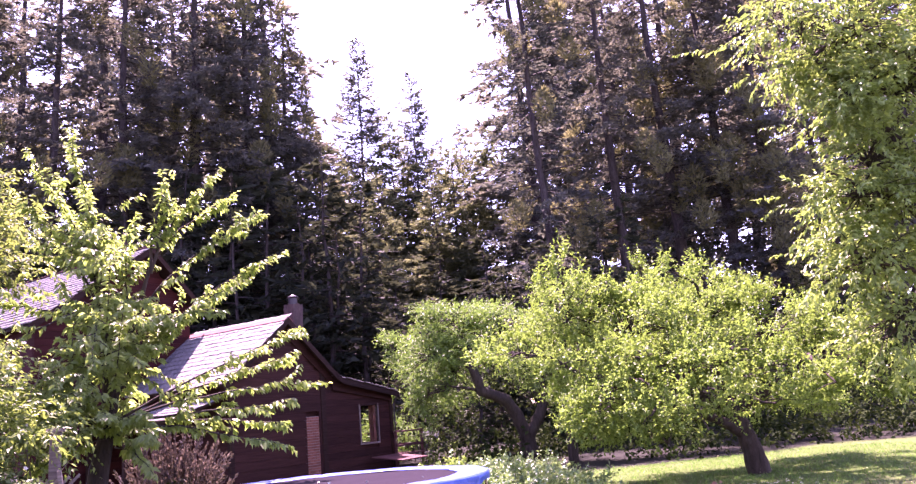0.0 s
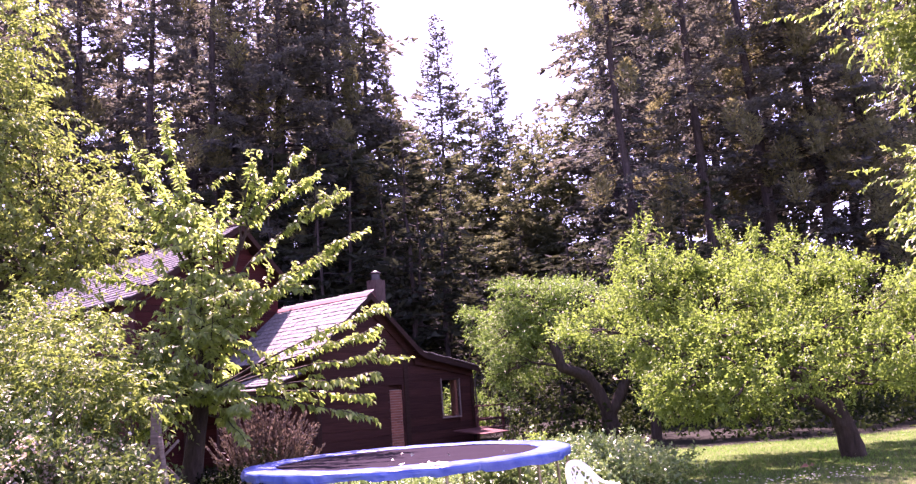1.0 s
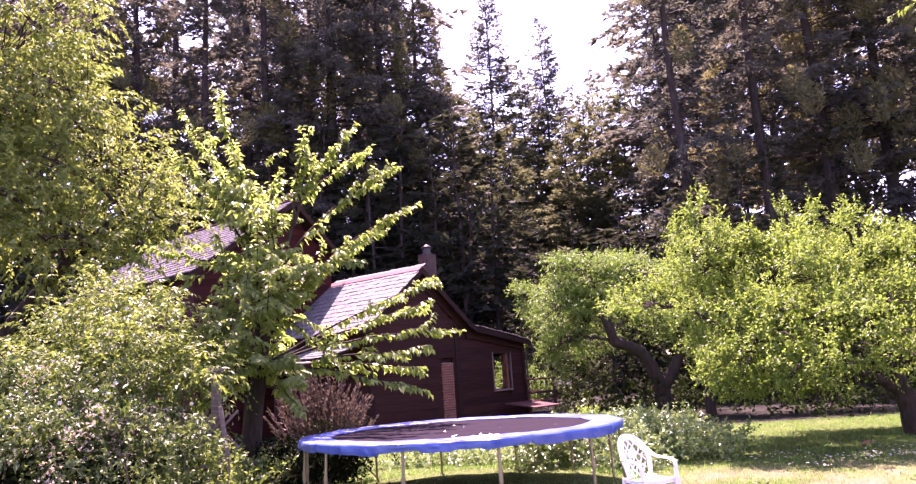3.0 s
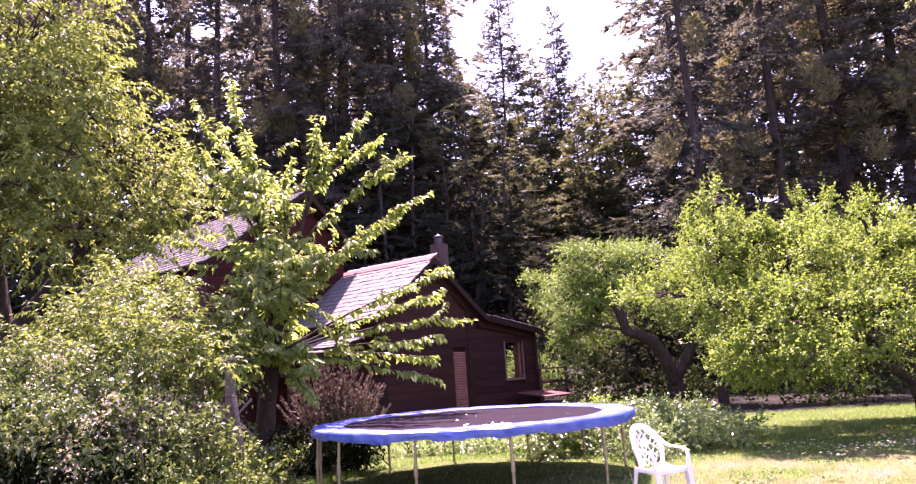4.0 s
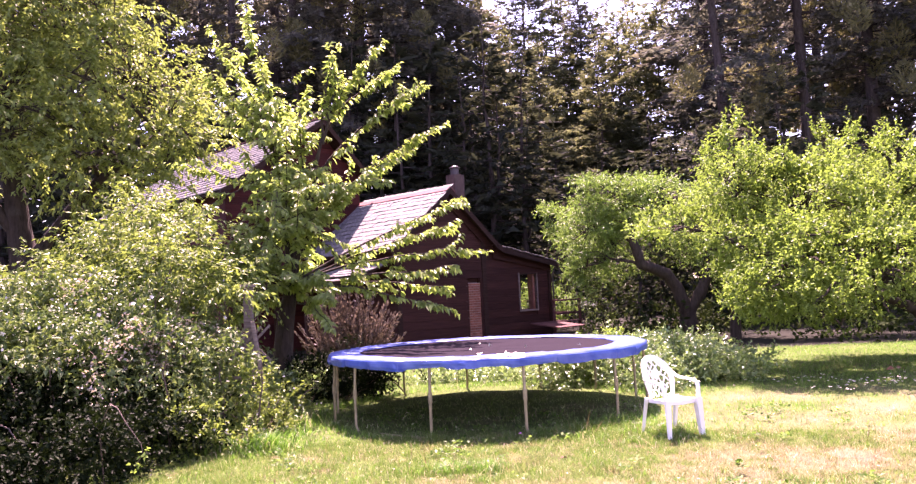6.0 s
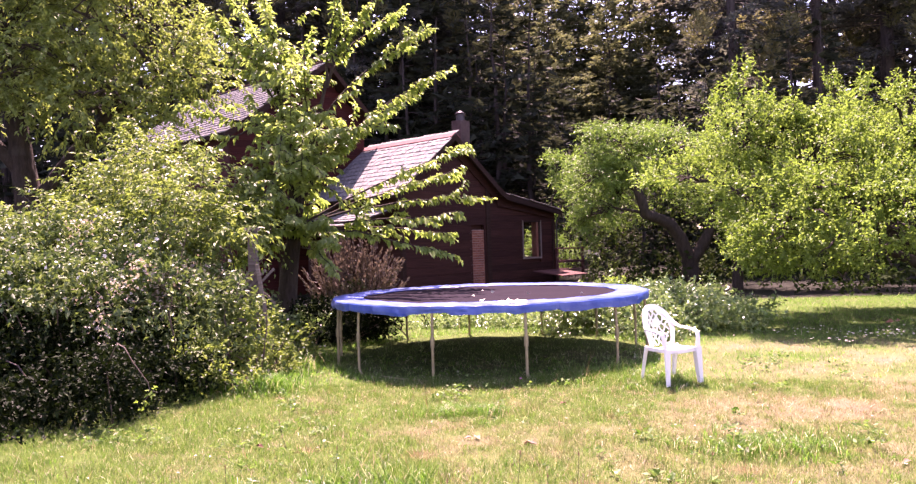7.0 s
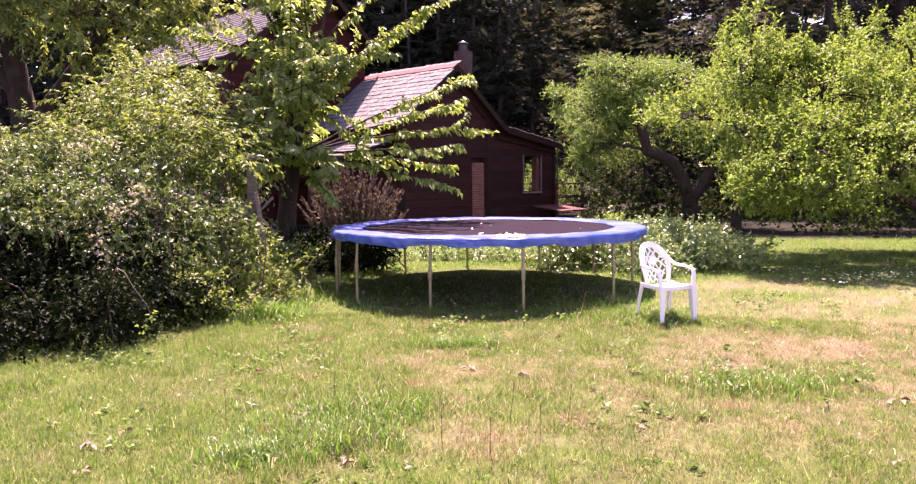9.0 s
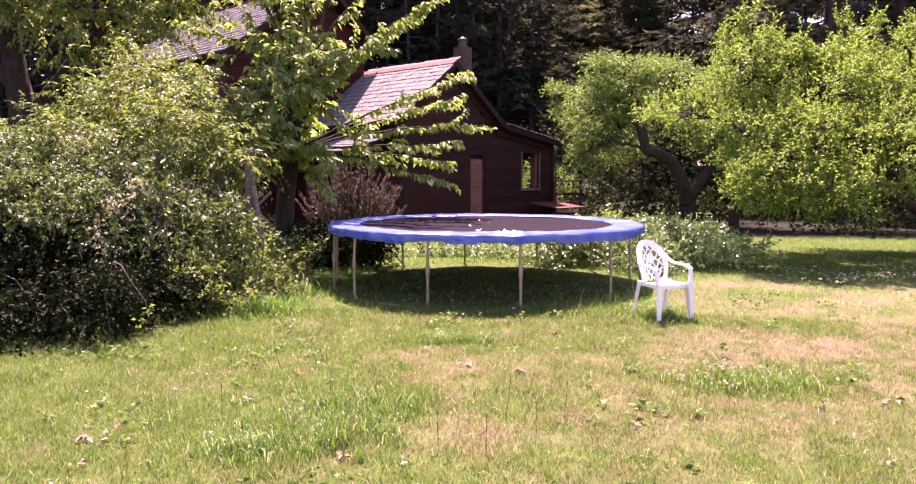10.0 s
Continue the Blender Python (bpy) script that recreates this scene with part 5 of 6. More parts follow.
def young_cherry():
    """Young tree whose long sprays carry two rows of hanging leaves."""
    rng = np.random.default_rng(51)
    foot = np.array([-2.96, 13.0, 0.0])
    tree = holder("young_cherry_tree", *foot)
    tagged(tree, "young cherry tree with long arching sprays of drooping leaves", "tree")
    wood, leaf = Gather(), Gather()
    stem = np.array([(0, 0, -0.05), (0.04, 0, 0.7), (0.1, 0.02, 1.3), (0.22, 0.02, 1.9), (0.2, 0.05, 2.7), (0.12, 0.05, 3.6), (0.1, 0.0, 4.6)])
    wood.put(tube_data(stem, [0.19, 0.17, 0.15, 0.11, 0.075, 0.05, 0.03], 10))
    limb = np.array([(0.22, 0.02, 1.8), (0.36, 0.0, 2.6), (0.58, 0.02, 3.5), (0.85, 0.0, 4.5)])
    wood.put(tube_data(limb, [0.08, 0.06, 0.045, 0.025], 8))
    twigs = np.concatenate([stem[3:], limb])

    def spray(a, c, e, thick, skip, per_m, size):
        """A twig from a to e, bent towards c, with its leaves."""
        t = np.linspace(0, 1, 14)[:, None]
        line = a * (1 - t) ** 2 + 2 * c * t * (1 - t) + e * t * t
        line = line + np.cumsum(rng.normal(size=line.shape), 0) * 0.012 * np.sin(t * math.pi)
        wood.put(tube_data(line, np.linspace(thick, 0.004, 14), 5))
        seg = np.r_[0, np.cumsum(np.linalg.norm(np.diff(line, axis=0), axis=1))]
        m = max(4, int(seg[-1] * (1 - skip) * per_m))
        u = np.sort(rng.uniform(skip, 1.0, m)) * seg[-1]
        base = np.stack([np.interp(u, seg, line[:, q]) for q in range(3)], -1)
        head = unit(e - a)
        flank = unit(np.cross(head, [0, 0, 1.0]) + 1e-4) * np.where(np.arange(m) % 2, 1.0, -1.0)[:, None]
        lw = head * 0.5 + flank * 0.5 + rng.normal(size=(m, 3)) * 0.25 + np.array([0, 0, -0.6])
        sz = size * rng.uniform(0.7, 1.25, m) * np.where(u > 0.93 * seg[-1], 0.75, 1.0)
        leaf.put(leaves(base + rng.normal(size=(m, 3)) * 0.01, lw, sz, sz * 0.45, rng, 0.22, up=head * 0.6 + flank * 0.2 + np.array([0, -0.4, 0.7])))
        return line

    # the tips of the long sprays, seen from the foot
    tips = [(3.62, 0.0, 2.36), (3.1, -0.34, 2.04), (2.96, 0.22, 1.66), (2.73, -0.46, 1.44), (3.15, 0.33, 2.88), (3.14, -0.12, 3.2), (2.44, 0.22, 4.24), (3.05, 0.0, 4.63), (2.7, -0.23, 5.23), (2.21, 0.22, 5.77),
            (2.02, -0.23, 6.06), (1.2, 0.11, 6.17), (-0.54, 0.0, 6.76), (-1.04, 0.22, 6.24), (-1.22, -0.23, 5.78), (-1.3, -0.57, 3.1), (-1.21, -1.02, 2.35), (0.54, -0.34, 4.93), (0.04, 0.33, 5.49), (-1.49, 0.0, 4.02)]
    for tip in tips:
        e = np.array(tip)
        low = e[2] < 3.3
        gap = np.linalg.norm(twigs - e, axis=1) + (0.0 if low else 1.6 * np.maximum(twigs[:, 2] - e[2] + 1.6, 0))
        a = twigs[2 if e[0] < 0 and not low else (0 if low else np.argmin(gap))]
        a = a + np.array([0, 0, rng.uniform(-0.2, 0.1)])
        L = np.linalg.norm(e - a)
        c = a + (e - a) * 0.45 + np.array([0, 0, (0.06 if low else 0.10) * L])
        if not low:
            c[0] -= 0.10 * L * np.sign(e[0])
        line = spray(a, c, e, 0.028, 0.28 if low else 0.2, rng.uniform(42, 62), 0.145)
        for k in range(int((2.8 if low else 3.4) * L)):
            i = rng.integers(4, 13)
            d = unit(unit(line[i] - line[i - 2]) + rng.normal(size=3) * [0.4, 0.7, 0.28])
            q = line[i] + d * rng.uniform(0.2, 0.75) * (0.9 if low else 1.0)
            spray(line[i], (line[i] + q) / 2 + [0, 0, 0.04], q, 0.009, 0.05, 58, 0.13)
    # shorter growth that fills the middle of the crown
    for k in range(72):
        a = twigs[rng.integers(len(twigs) - 2)] + rng.normal(size=3) * 0.1
        d = unit(rng.normal(size=3) * [1.0, 1.0, 0.45] + [0.0, -0.1, 0.35])
        e = a + d * rng.uniform(0.5, 1.25)
        spray(a, (a + e) / 2 + [0, 0, 0.1], e, 0.012, 0.15, 60, 0.14)
    # the dense heart of the crown
    for k in range(36):
        a = np.array([0.25, 0.0, 4.2]) + rng.normal(size=3) * [0.45, 0.35, 0.65]
        d = unit(rng.normal(size=3) * [1.0, 1.0, 0.5] + [0.1, -0.1, 0.4])
        e = a + d * rng.uniform(0.4, 0.9)
        spray(a, (a + e) / 2 + [0, 0, 0.08], e, 0.010, 0.1, 58, 0.135)
    # boughs towards the light: over the annex roof, and on the open side of the crown
    for k in range(22):
        a = twigs[rng.integers(0, 3)] + rng.normal(size=3) * [0.05, 0.05, 0.2]
        if k < 9:
            e = np.array([1.25, -0.5, 3.2]) + rng.normal(size=3) * [0.45, 0.3, 0.4]
        else:
            e = np.array([-0.1, -1.6, 2.85]) + rng.normal(size=3) * [0.75, 0.3, 0.5]
        line = spray(a, (a + e) / 2 + [0, 0, 0.12], e, 0.016, 0.4, 60, 0.135)
        for j in range(5):
            i = rng.integers(6, 14)
            q = line[i] + unit(unit(e - a) * 0.6 + rng.normal(size=3) * [0.8, 0.5, 0.3]) * rng.uniform(0.3, 0.7)
            spray(line[i], (line[i] + q) / 2 + [0, 0, 0.04], q, 0.008, 0.05, 58, 0.13)
    # boughs low over the thicket
    for k in range(20):
        a = twigs[0] + rng.normal(size=3) * 0.15
        e = a + np.array([rng.uniform(-2.0, 1.3), rng.uniform(-2.2, -0.5), rng.uniform(-0.5, 0.5)])
        spray(a, (a + e) / 2 + [0, 0, 0.15], e, 0.016, 0.25, 70, 0.14)
    wood.link("trunk", M_ABARK, tree, smooth=True)
    leaf.link("crown", M_CHERRY, tree)


young_cherry()

# ---------------------------------------------------------------- shrubs and beds


def shrub(name, label, lobes, twigs, per, spread, size, leaf, seed, flowers=0, canes=20, droop=0.3, lift=0.2, category="shrub", shell=0.35, flower_size=0.05, hang=None, spent=0, clump=0.17, per_lobe=24):
    rng = np.random.default_rng(seed)
    c = np.mean(np.array(lobes)[:, :2], 0)
    ob = holder(name, c[0], c[1], 0.0)
    tagged(ob, label, category)
    off = np.array([c[0], c[1], 0.0])
    P, out, pick = in_lobes(lobes, twigs, rng, shell, clump, per_lobe)
    P[:, 2] = np.maximum(P[:, 2], 0.03 + 0.1 * rng.random(len(P)))
    if hang is None:
        (v, f), ends = leafy(P, out, per, spread, size, rng, droop, lift)
    else:
        (v, f), ends = sprays(P, out, per, spread, size, rng, droop, lift, hang, 0.42)
    v[:, 2] = np.maximum(v[:, 2], 0.005)
    cloud("foliage", v - off, f, leaf, ob)
    if spent:
        # withered clusters, gathered in a few places
        worn = np.argsort(-(waves(P[:, 0] * 1.3, P[:, 2] * 1.3, 12, 2.2) - 0.5 * out[:, 1] + rng.normal(size=len(P)) * 0.15))[:spent]
        at = np.repeat(ends[worn], 20, 0)
        m = len(at)
        w = rng.normal(size=(m, 3)) + np.array([0, -0.4, 0.2])
        sz = rng.uniform(0.03, 0.06, m)
        v, f = leaves(at + rng.normal(size=(m, 3)) * 0.075, w, sz, sz * 0.7, rng, 0.3)
        cloud("spent_bloom", v - off, f, M_SPENT, ob, "withered beige and pinkish flower clusters")
    g = Gather()
    for k in range(canes):
        i = rng.integers(len(P))
        L = np.array(lobes[pick[i]])
        a = np.array([L[0] + rng.normal() * L[3] * 0.3, L[1] + rng.normal() * L[4] * 0.3, 0.0])
        g.put(tube_data(bend(a, ends[i], rng, 8, 0.12, 0.05) - off, np.linspace(0.014, 0.004, 8), 5))
    tagged(g.link("branchwork", M_TWIG, ob), kind="stuff")
    if flowers:
        hi = np.argsort(-(P[:, 2] * 0.6 + out[:, 2] * 0.4 - 0.6 * out[:, 1] + 0.6 * waves(P[:, 0], P[:, 2], 7, 2.6) + rng.normal(size=len(P)) * 1.0))[:flowers]
        fl = Gather()
        for i in hi:
            p = ends[i] + np.array([0, -0.02, 0.02])
            n = unit(out[i] + np.array([0, -0.5, 0.6]) + rng.normal(size=3) * 0.3)
            ref = unit(np.cross(n, rng.normal(size=3)))
            w = np.cross(n, ref)
            a = np.arange(5) * 2 * math.pi / 5
            s = flower_size * rng.uniform(0.7, 1.3)
            dirs = np.cos(a)[:, None] * ref + np.sin(a)[:, None] * w + n * 0.35
            fl.put(leaves(np.repeat(p[None], 5, 0), dirs, s, s * 0.9, rng, 0.1, up=n))
        fl.v = [v - off for v in fl.v]
        fl.link("blossom", M_PETAL, ob, "small white blossoms")
    return ob


mass = [(-5.9, 10.4, 1.3, 1.5, 1.1, 0.95), (-4.6, 10.1, 1.3, 1.15, 1.0, 0.8), (-3.8, 10.4, 0.95, 0.9, 0.9, 0.8), (-7.2, 10.2, 1.3, 1.3, 1.1, 0.85), (-8.4, 9.8, 1.15, 1.2, 1.0, 0.85),
        (-5.2, 9.5, 1.6, 1.1, 0.7, 0.45), (-6.8, 9.4, 1.55, 1.2, 0.7, 0.45), (-4.1, 9.6, 0.95, 0.6, 0.5, 0.5), (-3.3, 10.8, 0.45, 0.6, 0.7, 0.5), (-3.2, 11.0, 0.6, 0.5, 0.4, 0.5)]
face = [(-4.2, 9.1, 1.4, 0.9, 0.4, 0.3), (-5.3, 8.9, 1.45, 1.0, 0.4, 0.3), (-3.4, 9.5, 0.75, 0.5, 0.4, 0.45), (-6.4, 8.9, 1.5, 1.0, 0.5, 0.3), (-2.75, 9.1, 0.9, 0.3, 0.3, 0.35), (-3.25, 8.7, 1.0, 0.35, 0.35, 0.35),
        (-4.5, 8.4, 1.3, 0.7, 0.35, 0.28), (-5.4, 8.4, 1.25, 0.7, 0.35, 0.28), (-3.8, 8.5, 1.15, 0.5, 0.3, 0.3)]
shrub("flowering_thicket", "dense thicket of pale rambling rose with white blossom", mass + face,
      8600, 8, 0.22, 0.07, M_BUSH, 61, flowers=420, canes=60, shell=0.7, flower_size=0.026, spent=260, clump=0.13, per_lobe=30)
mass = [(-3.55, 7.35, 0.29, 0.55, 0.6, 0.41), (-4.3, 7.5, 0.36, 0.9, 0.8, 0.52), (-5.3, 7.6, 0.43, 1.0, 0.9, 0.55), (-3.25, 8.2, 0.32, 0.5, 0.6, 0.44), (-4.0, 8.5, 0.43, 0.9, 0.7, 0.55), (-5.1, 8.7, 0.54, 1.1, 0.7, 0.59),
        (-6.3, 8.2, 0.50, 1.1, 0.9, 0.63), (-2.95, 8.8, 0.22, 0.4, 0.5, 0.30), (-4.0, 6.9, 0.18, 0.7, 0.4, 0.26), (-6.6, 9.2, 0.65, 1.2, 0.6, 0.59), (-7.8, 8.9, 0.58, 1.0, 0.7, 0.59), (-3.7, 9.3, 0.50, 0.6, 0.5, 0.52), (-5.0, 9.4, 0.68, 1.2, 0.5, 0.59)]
shrub("bramble", "dark glossy bramble and ivy at the foot of the thicket, shade put into its leaf colour", mass, 6500, 8, 0.18, 0.058, M_IVY_SHADED, 66, canes=8, shell=0.3)
mass = [(-5.5, 10.9, 1.95, 1.2, 0.9, 0.4), (-4.3, 10.8, 1.95, 0.9, 0.8, 0.35), (-6.9, 10.8, 1.85, 1.1, 0.9, 0.35), (-3.6, 11.5, 2.1, 0.8, 0.7, 0.6), (-4.6, 11.8, 2.7, 1.0, 0.8, 0.6), (-4.1, 11.2, 2.7, 0.6, 0.5, 0.4),
        (-3.2, 10.0, 2.0, 0.6, 0.35, 0.2), (-3.7, 9.9, 2.2, 0.6, 0.4, 0.2), (-5.6, 11.9, 2.5, 0.9, 0.8, 0.4)]
shrub("rose_shrub", "leafy pale-green rose sprays arching above the thicket", mass,
      1700, 14, 0.55, 0.085, M_PLUM, 62, flowers=40, canes=40, droop=0.45, lift=0.5, hang=0.3, flower_size=0.028, clump=0.2, per_lobe=14)
shrub("weed_clump", "bright green tall weeds at the end of the thicket", [(-2.35, 9.4, 0.25, 0.35, 0.5, 0.3), (-2.75, 8.7, 0.3, 0.3, 0.4, 0.35), (-2.4, 10.4, 0.2, 0.4, 0.5, 0.25), (-2.5, 8.5, 0.15, 0.3, 0.3, 0.2), (-2.9, 8.3, 0.35, 0.25, 0.25, 0.4), (-2.4, 9.1, 0.65, 0.28, 0.3, 0.3), (-2.3, 9.8, 0.35, 0.3, 0.3, 0.3)],
      640, 9, 0.2, 0.055, M_PLUM, 68, flowers=25, canes=14, lift=0.8, flower_size=0.02)
shrub("dark_shrub", "dark shrub beneath the young cherry tree, shade put into its leaf colour", [(-1.8, 12.8, 0.35, 0.5, 0.4, 0.5), (-1.2, 12.9, 0.35, 0.6, 0.4, 0.5), (-2.4, 12.9, 0.35, 0.6, 0.5, 0.45)], 1500, 7, 0.16, 0.06, M_IVY_SHADED, 63, canes=10)
shrub("leafy_shrub", "low bright green shrub behind the trampoline", [(2.75, 14.2, 0.4, 0.75, 0.6, 0.42), (2.1, 13.5, 0.35, 0.65, 0.5, 0.4)], 900, 7, 0.2, 0.06, M_APPLE, 64, canes=12)

shrub("elder_shrub", "pale leafy elder shrub in the sun behind the cabin", [(3.3, 32.2, 1.2, 1.3, 0.8, 1.2), (4.3, 32.8, 1.0, 1.0, 0.8, 1.0), (5.2, 31.6, 3.4, 1.1, 1.0, 1.2), (6.0, 31.2, 2.0, 1.2, 1.0, 1.6), (4.6, 32.2, 4.6, 0.9, 0.9, 0.8)], 2600, 7, 0.3, 0.1, M_APPLE_FAR, 67, canes=30)


def heath_shrub():
    """Upright faded flower spikes, thick and rusty."""
    rng = np.random.default_rng(71)
    ob = holder("heath_shrub", -2.0, 15.0, 0.0)
    tagged(ob, "dense shrub of upright faded brownish-pink flower spikes", "shrub")
    g, s = Gather(), Gather()
    for k in range(230):
        a, r = rng.uniform(0, 6.28), math.sqrt(rng.uniform(0, 1))
        root = np.array([0.35 * r * math.cos(a), 0.35 * r * math.sin(a), 0.0])
        tip = np.array([1.15 * r * math.cos(a), 0.9 * r * math.sin(a), 1.85 * math.sqrt(max(0.15, 1 - 0.75 * r * r))]) * rng.uniform(0.75, 1.05)
        p = bend(root, tip, rng, 7, 0.04, 0.03)
        s.put(tube_data(p, np.linspace(0.009, 0.004, 7), 4))
        m = 34
        t = rng.uniform(0.35, 1, m)
        base = np.stack([np.interp(t, np.linspace(0, 1, 7), p[:, c]) for c in range(3)], -1)
        w = unit(p[-1] - p[-3]) * 1.3 + rng.normal(size=(m, 3)) * 0.42
        sz = rng.uniform(0.05, 0.10, m)
        g.put(leaves(base, w, sz, sz * 0.5, rng))
    tagged(s.link("branchwork", M_TWIG, ob), kind="stuff")
    tagged(g.link("bloom", M_HEATH, ob), kind="stuff")


heath_shrub()


def flower_bed():
    """A low evergreen carpet, speckled with pale leaves and blossoms."""
    rng = np.random.default_rng(72)
    lobes = [(4.3, 12.7, 0.2, 0.8, 0.7, 0.42), (3.4, 12.8, 0.25, 0.9, 0.9, 0.48), (2.4, 13.3, 0.2, 0.9, 0.8, 0.42), (4.0, 13.6, 0.25, 1.0, 0.8, 0.5), (1.3, 14.2, 0.1, 0.9, 0.5, 0.2),
             (-0.2, 14.6, 0.05, 0.8, 0.4, 0.15), (-2.8, 13.2, 0.2, 0.9, 0.7, 0.4), (-2.9, 12.3, 0.15, 0.5, 0.7, 0.35), (3.0, 14.3, 0.3, 1.0, 0.6, 0.5)]
    ob = holder("flower_bed", 1.0, 13.4, 0.0)
    tagged(ob, "low carpet of glossy evergreen leaves speckled with white blossom", "flower bed")
    off = np.array([1.0, 13.4, 0.0])
    P, out, _ = in_lobes(lobes, 6600, rng, 0.45, 0.26, 20)
    P[:, 2] = np.abs(P[:, 2]) * 0.9 + 0.02
    (v, f), ends = leafy(P, out, 6, 0.13, 0.07, rng, 0.1, 0.5)
    v[:, 2] = np.maximum(v[:, 2], 0.005)
    cloud("foliage", v - off, f, M_BED, ob)
    g = Gather()
    for i in range(0, len(P), 34):
        n = unit(np.array([0, -0.3, 1.0]) + rng.normal(size=3) * 0.4)
        ref = unit(np.cross(n, rng.normal(size=3)))
        w = np.cross(n, ref)
        a = np.arange(5) * 2 * math.pi / 5
        dirs = np.cos(a)[:, None] * ref + np.sin(a)[:, None] * w + n * 0.2
        g.put(leaves(np.repeat((ends[i] - off)[None], 5, 0), dirs, 0.020, 0.016, rng, 0.1, up=n))
    g.link("blossom", M_PETAL, ob, "small white blossoms")


flower_bed()


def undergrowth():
    """Thickets along the wood's edge, their shade put into the leaf colour."""
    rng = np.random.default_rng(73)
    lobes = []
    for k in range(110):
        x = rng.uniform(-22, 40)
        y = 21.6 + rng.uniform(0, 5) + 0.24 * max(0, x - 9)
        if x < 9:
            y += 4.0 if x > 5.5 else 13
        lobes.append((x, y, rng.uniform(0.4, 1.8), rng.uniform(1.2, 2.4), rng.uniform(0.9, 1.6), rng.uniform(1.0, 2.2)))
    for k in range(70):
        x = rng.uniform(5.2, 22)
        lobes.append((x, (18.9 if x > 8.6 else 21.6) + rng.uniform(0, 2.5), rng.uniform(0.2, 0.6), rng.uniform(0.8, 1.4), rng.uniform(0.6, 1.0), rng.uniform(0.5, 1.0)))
    # taller brush added to shade the ground and fill the dark behind
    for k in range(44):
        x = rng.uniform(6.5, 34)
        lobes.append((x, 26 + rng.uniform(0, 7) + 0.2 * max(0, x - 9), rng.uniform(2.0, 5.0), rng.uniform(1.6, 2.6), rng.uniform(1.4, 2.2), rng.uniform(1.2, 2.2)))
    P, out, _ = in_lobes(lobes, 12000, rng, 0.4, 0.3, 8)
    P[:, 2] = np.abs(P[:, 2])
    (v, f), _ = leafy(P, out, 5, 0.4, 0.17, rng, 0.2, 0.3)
    tagged(cloud("undergrowth", v, f, M_UNDER_SHADED), "brush along the edge of the wood, its shade put into the leaf colour", "undergrowth", kind="stuff")


undergrowth()

# ---------------------------------------------------------------- conifers


def needles(base, way, length, width, rng, loose):
    """Slim pointed sprays, one triangle each, lying flat but for the looseness."""
    way = unit(way)
    side = unit(np.cross(way, np.array([0, 0, 1.0]) + loose * rng.normal(size=base.shape)))
    L, W = np.asarray(length)[:, None], np.asarray(width)[:, None]
    v = np.stack([base - side * W * 0.5, base + side * W * 0.5, base + way * L], 1).reshape(-1, 3)
    return v, np.arange(len(base) * 3).reshape(-1, 3)


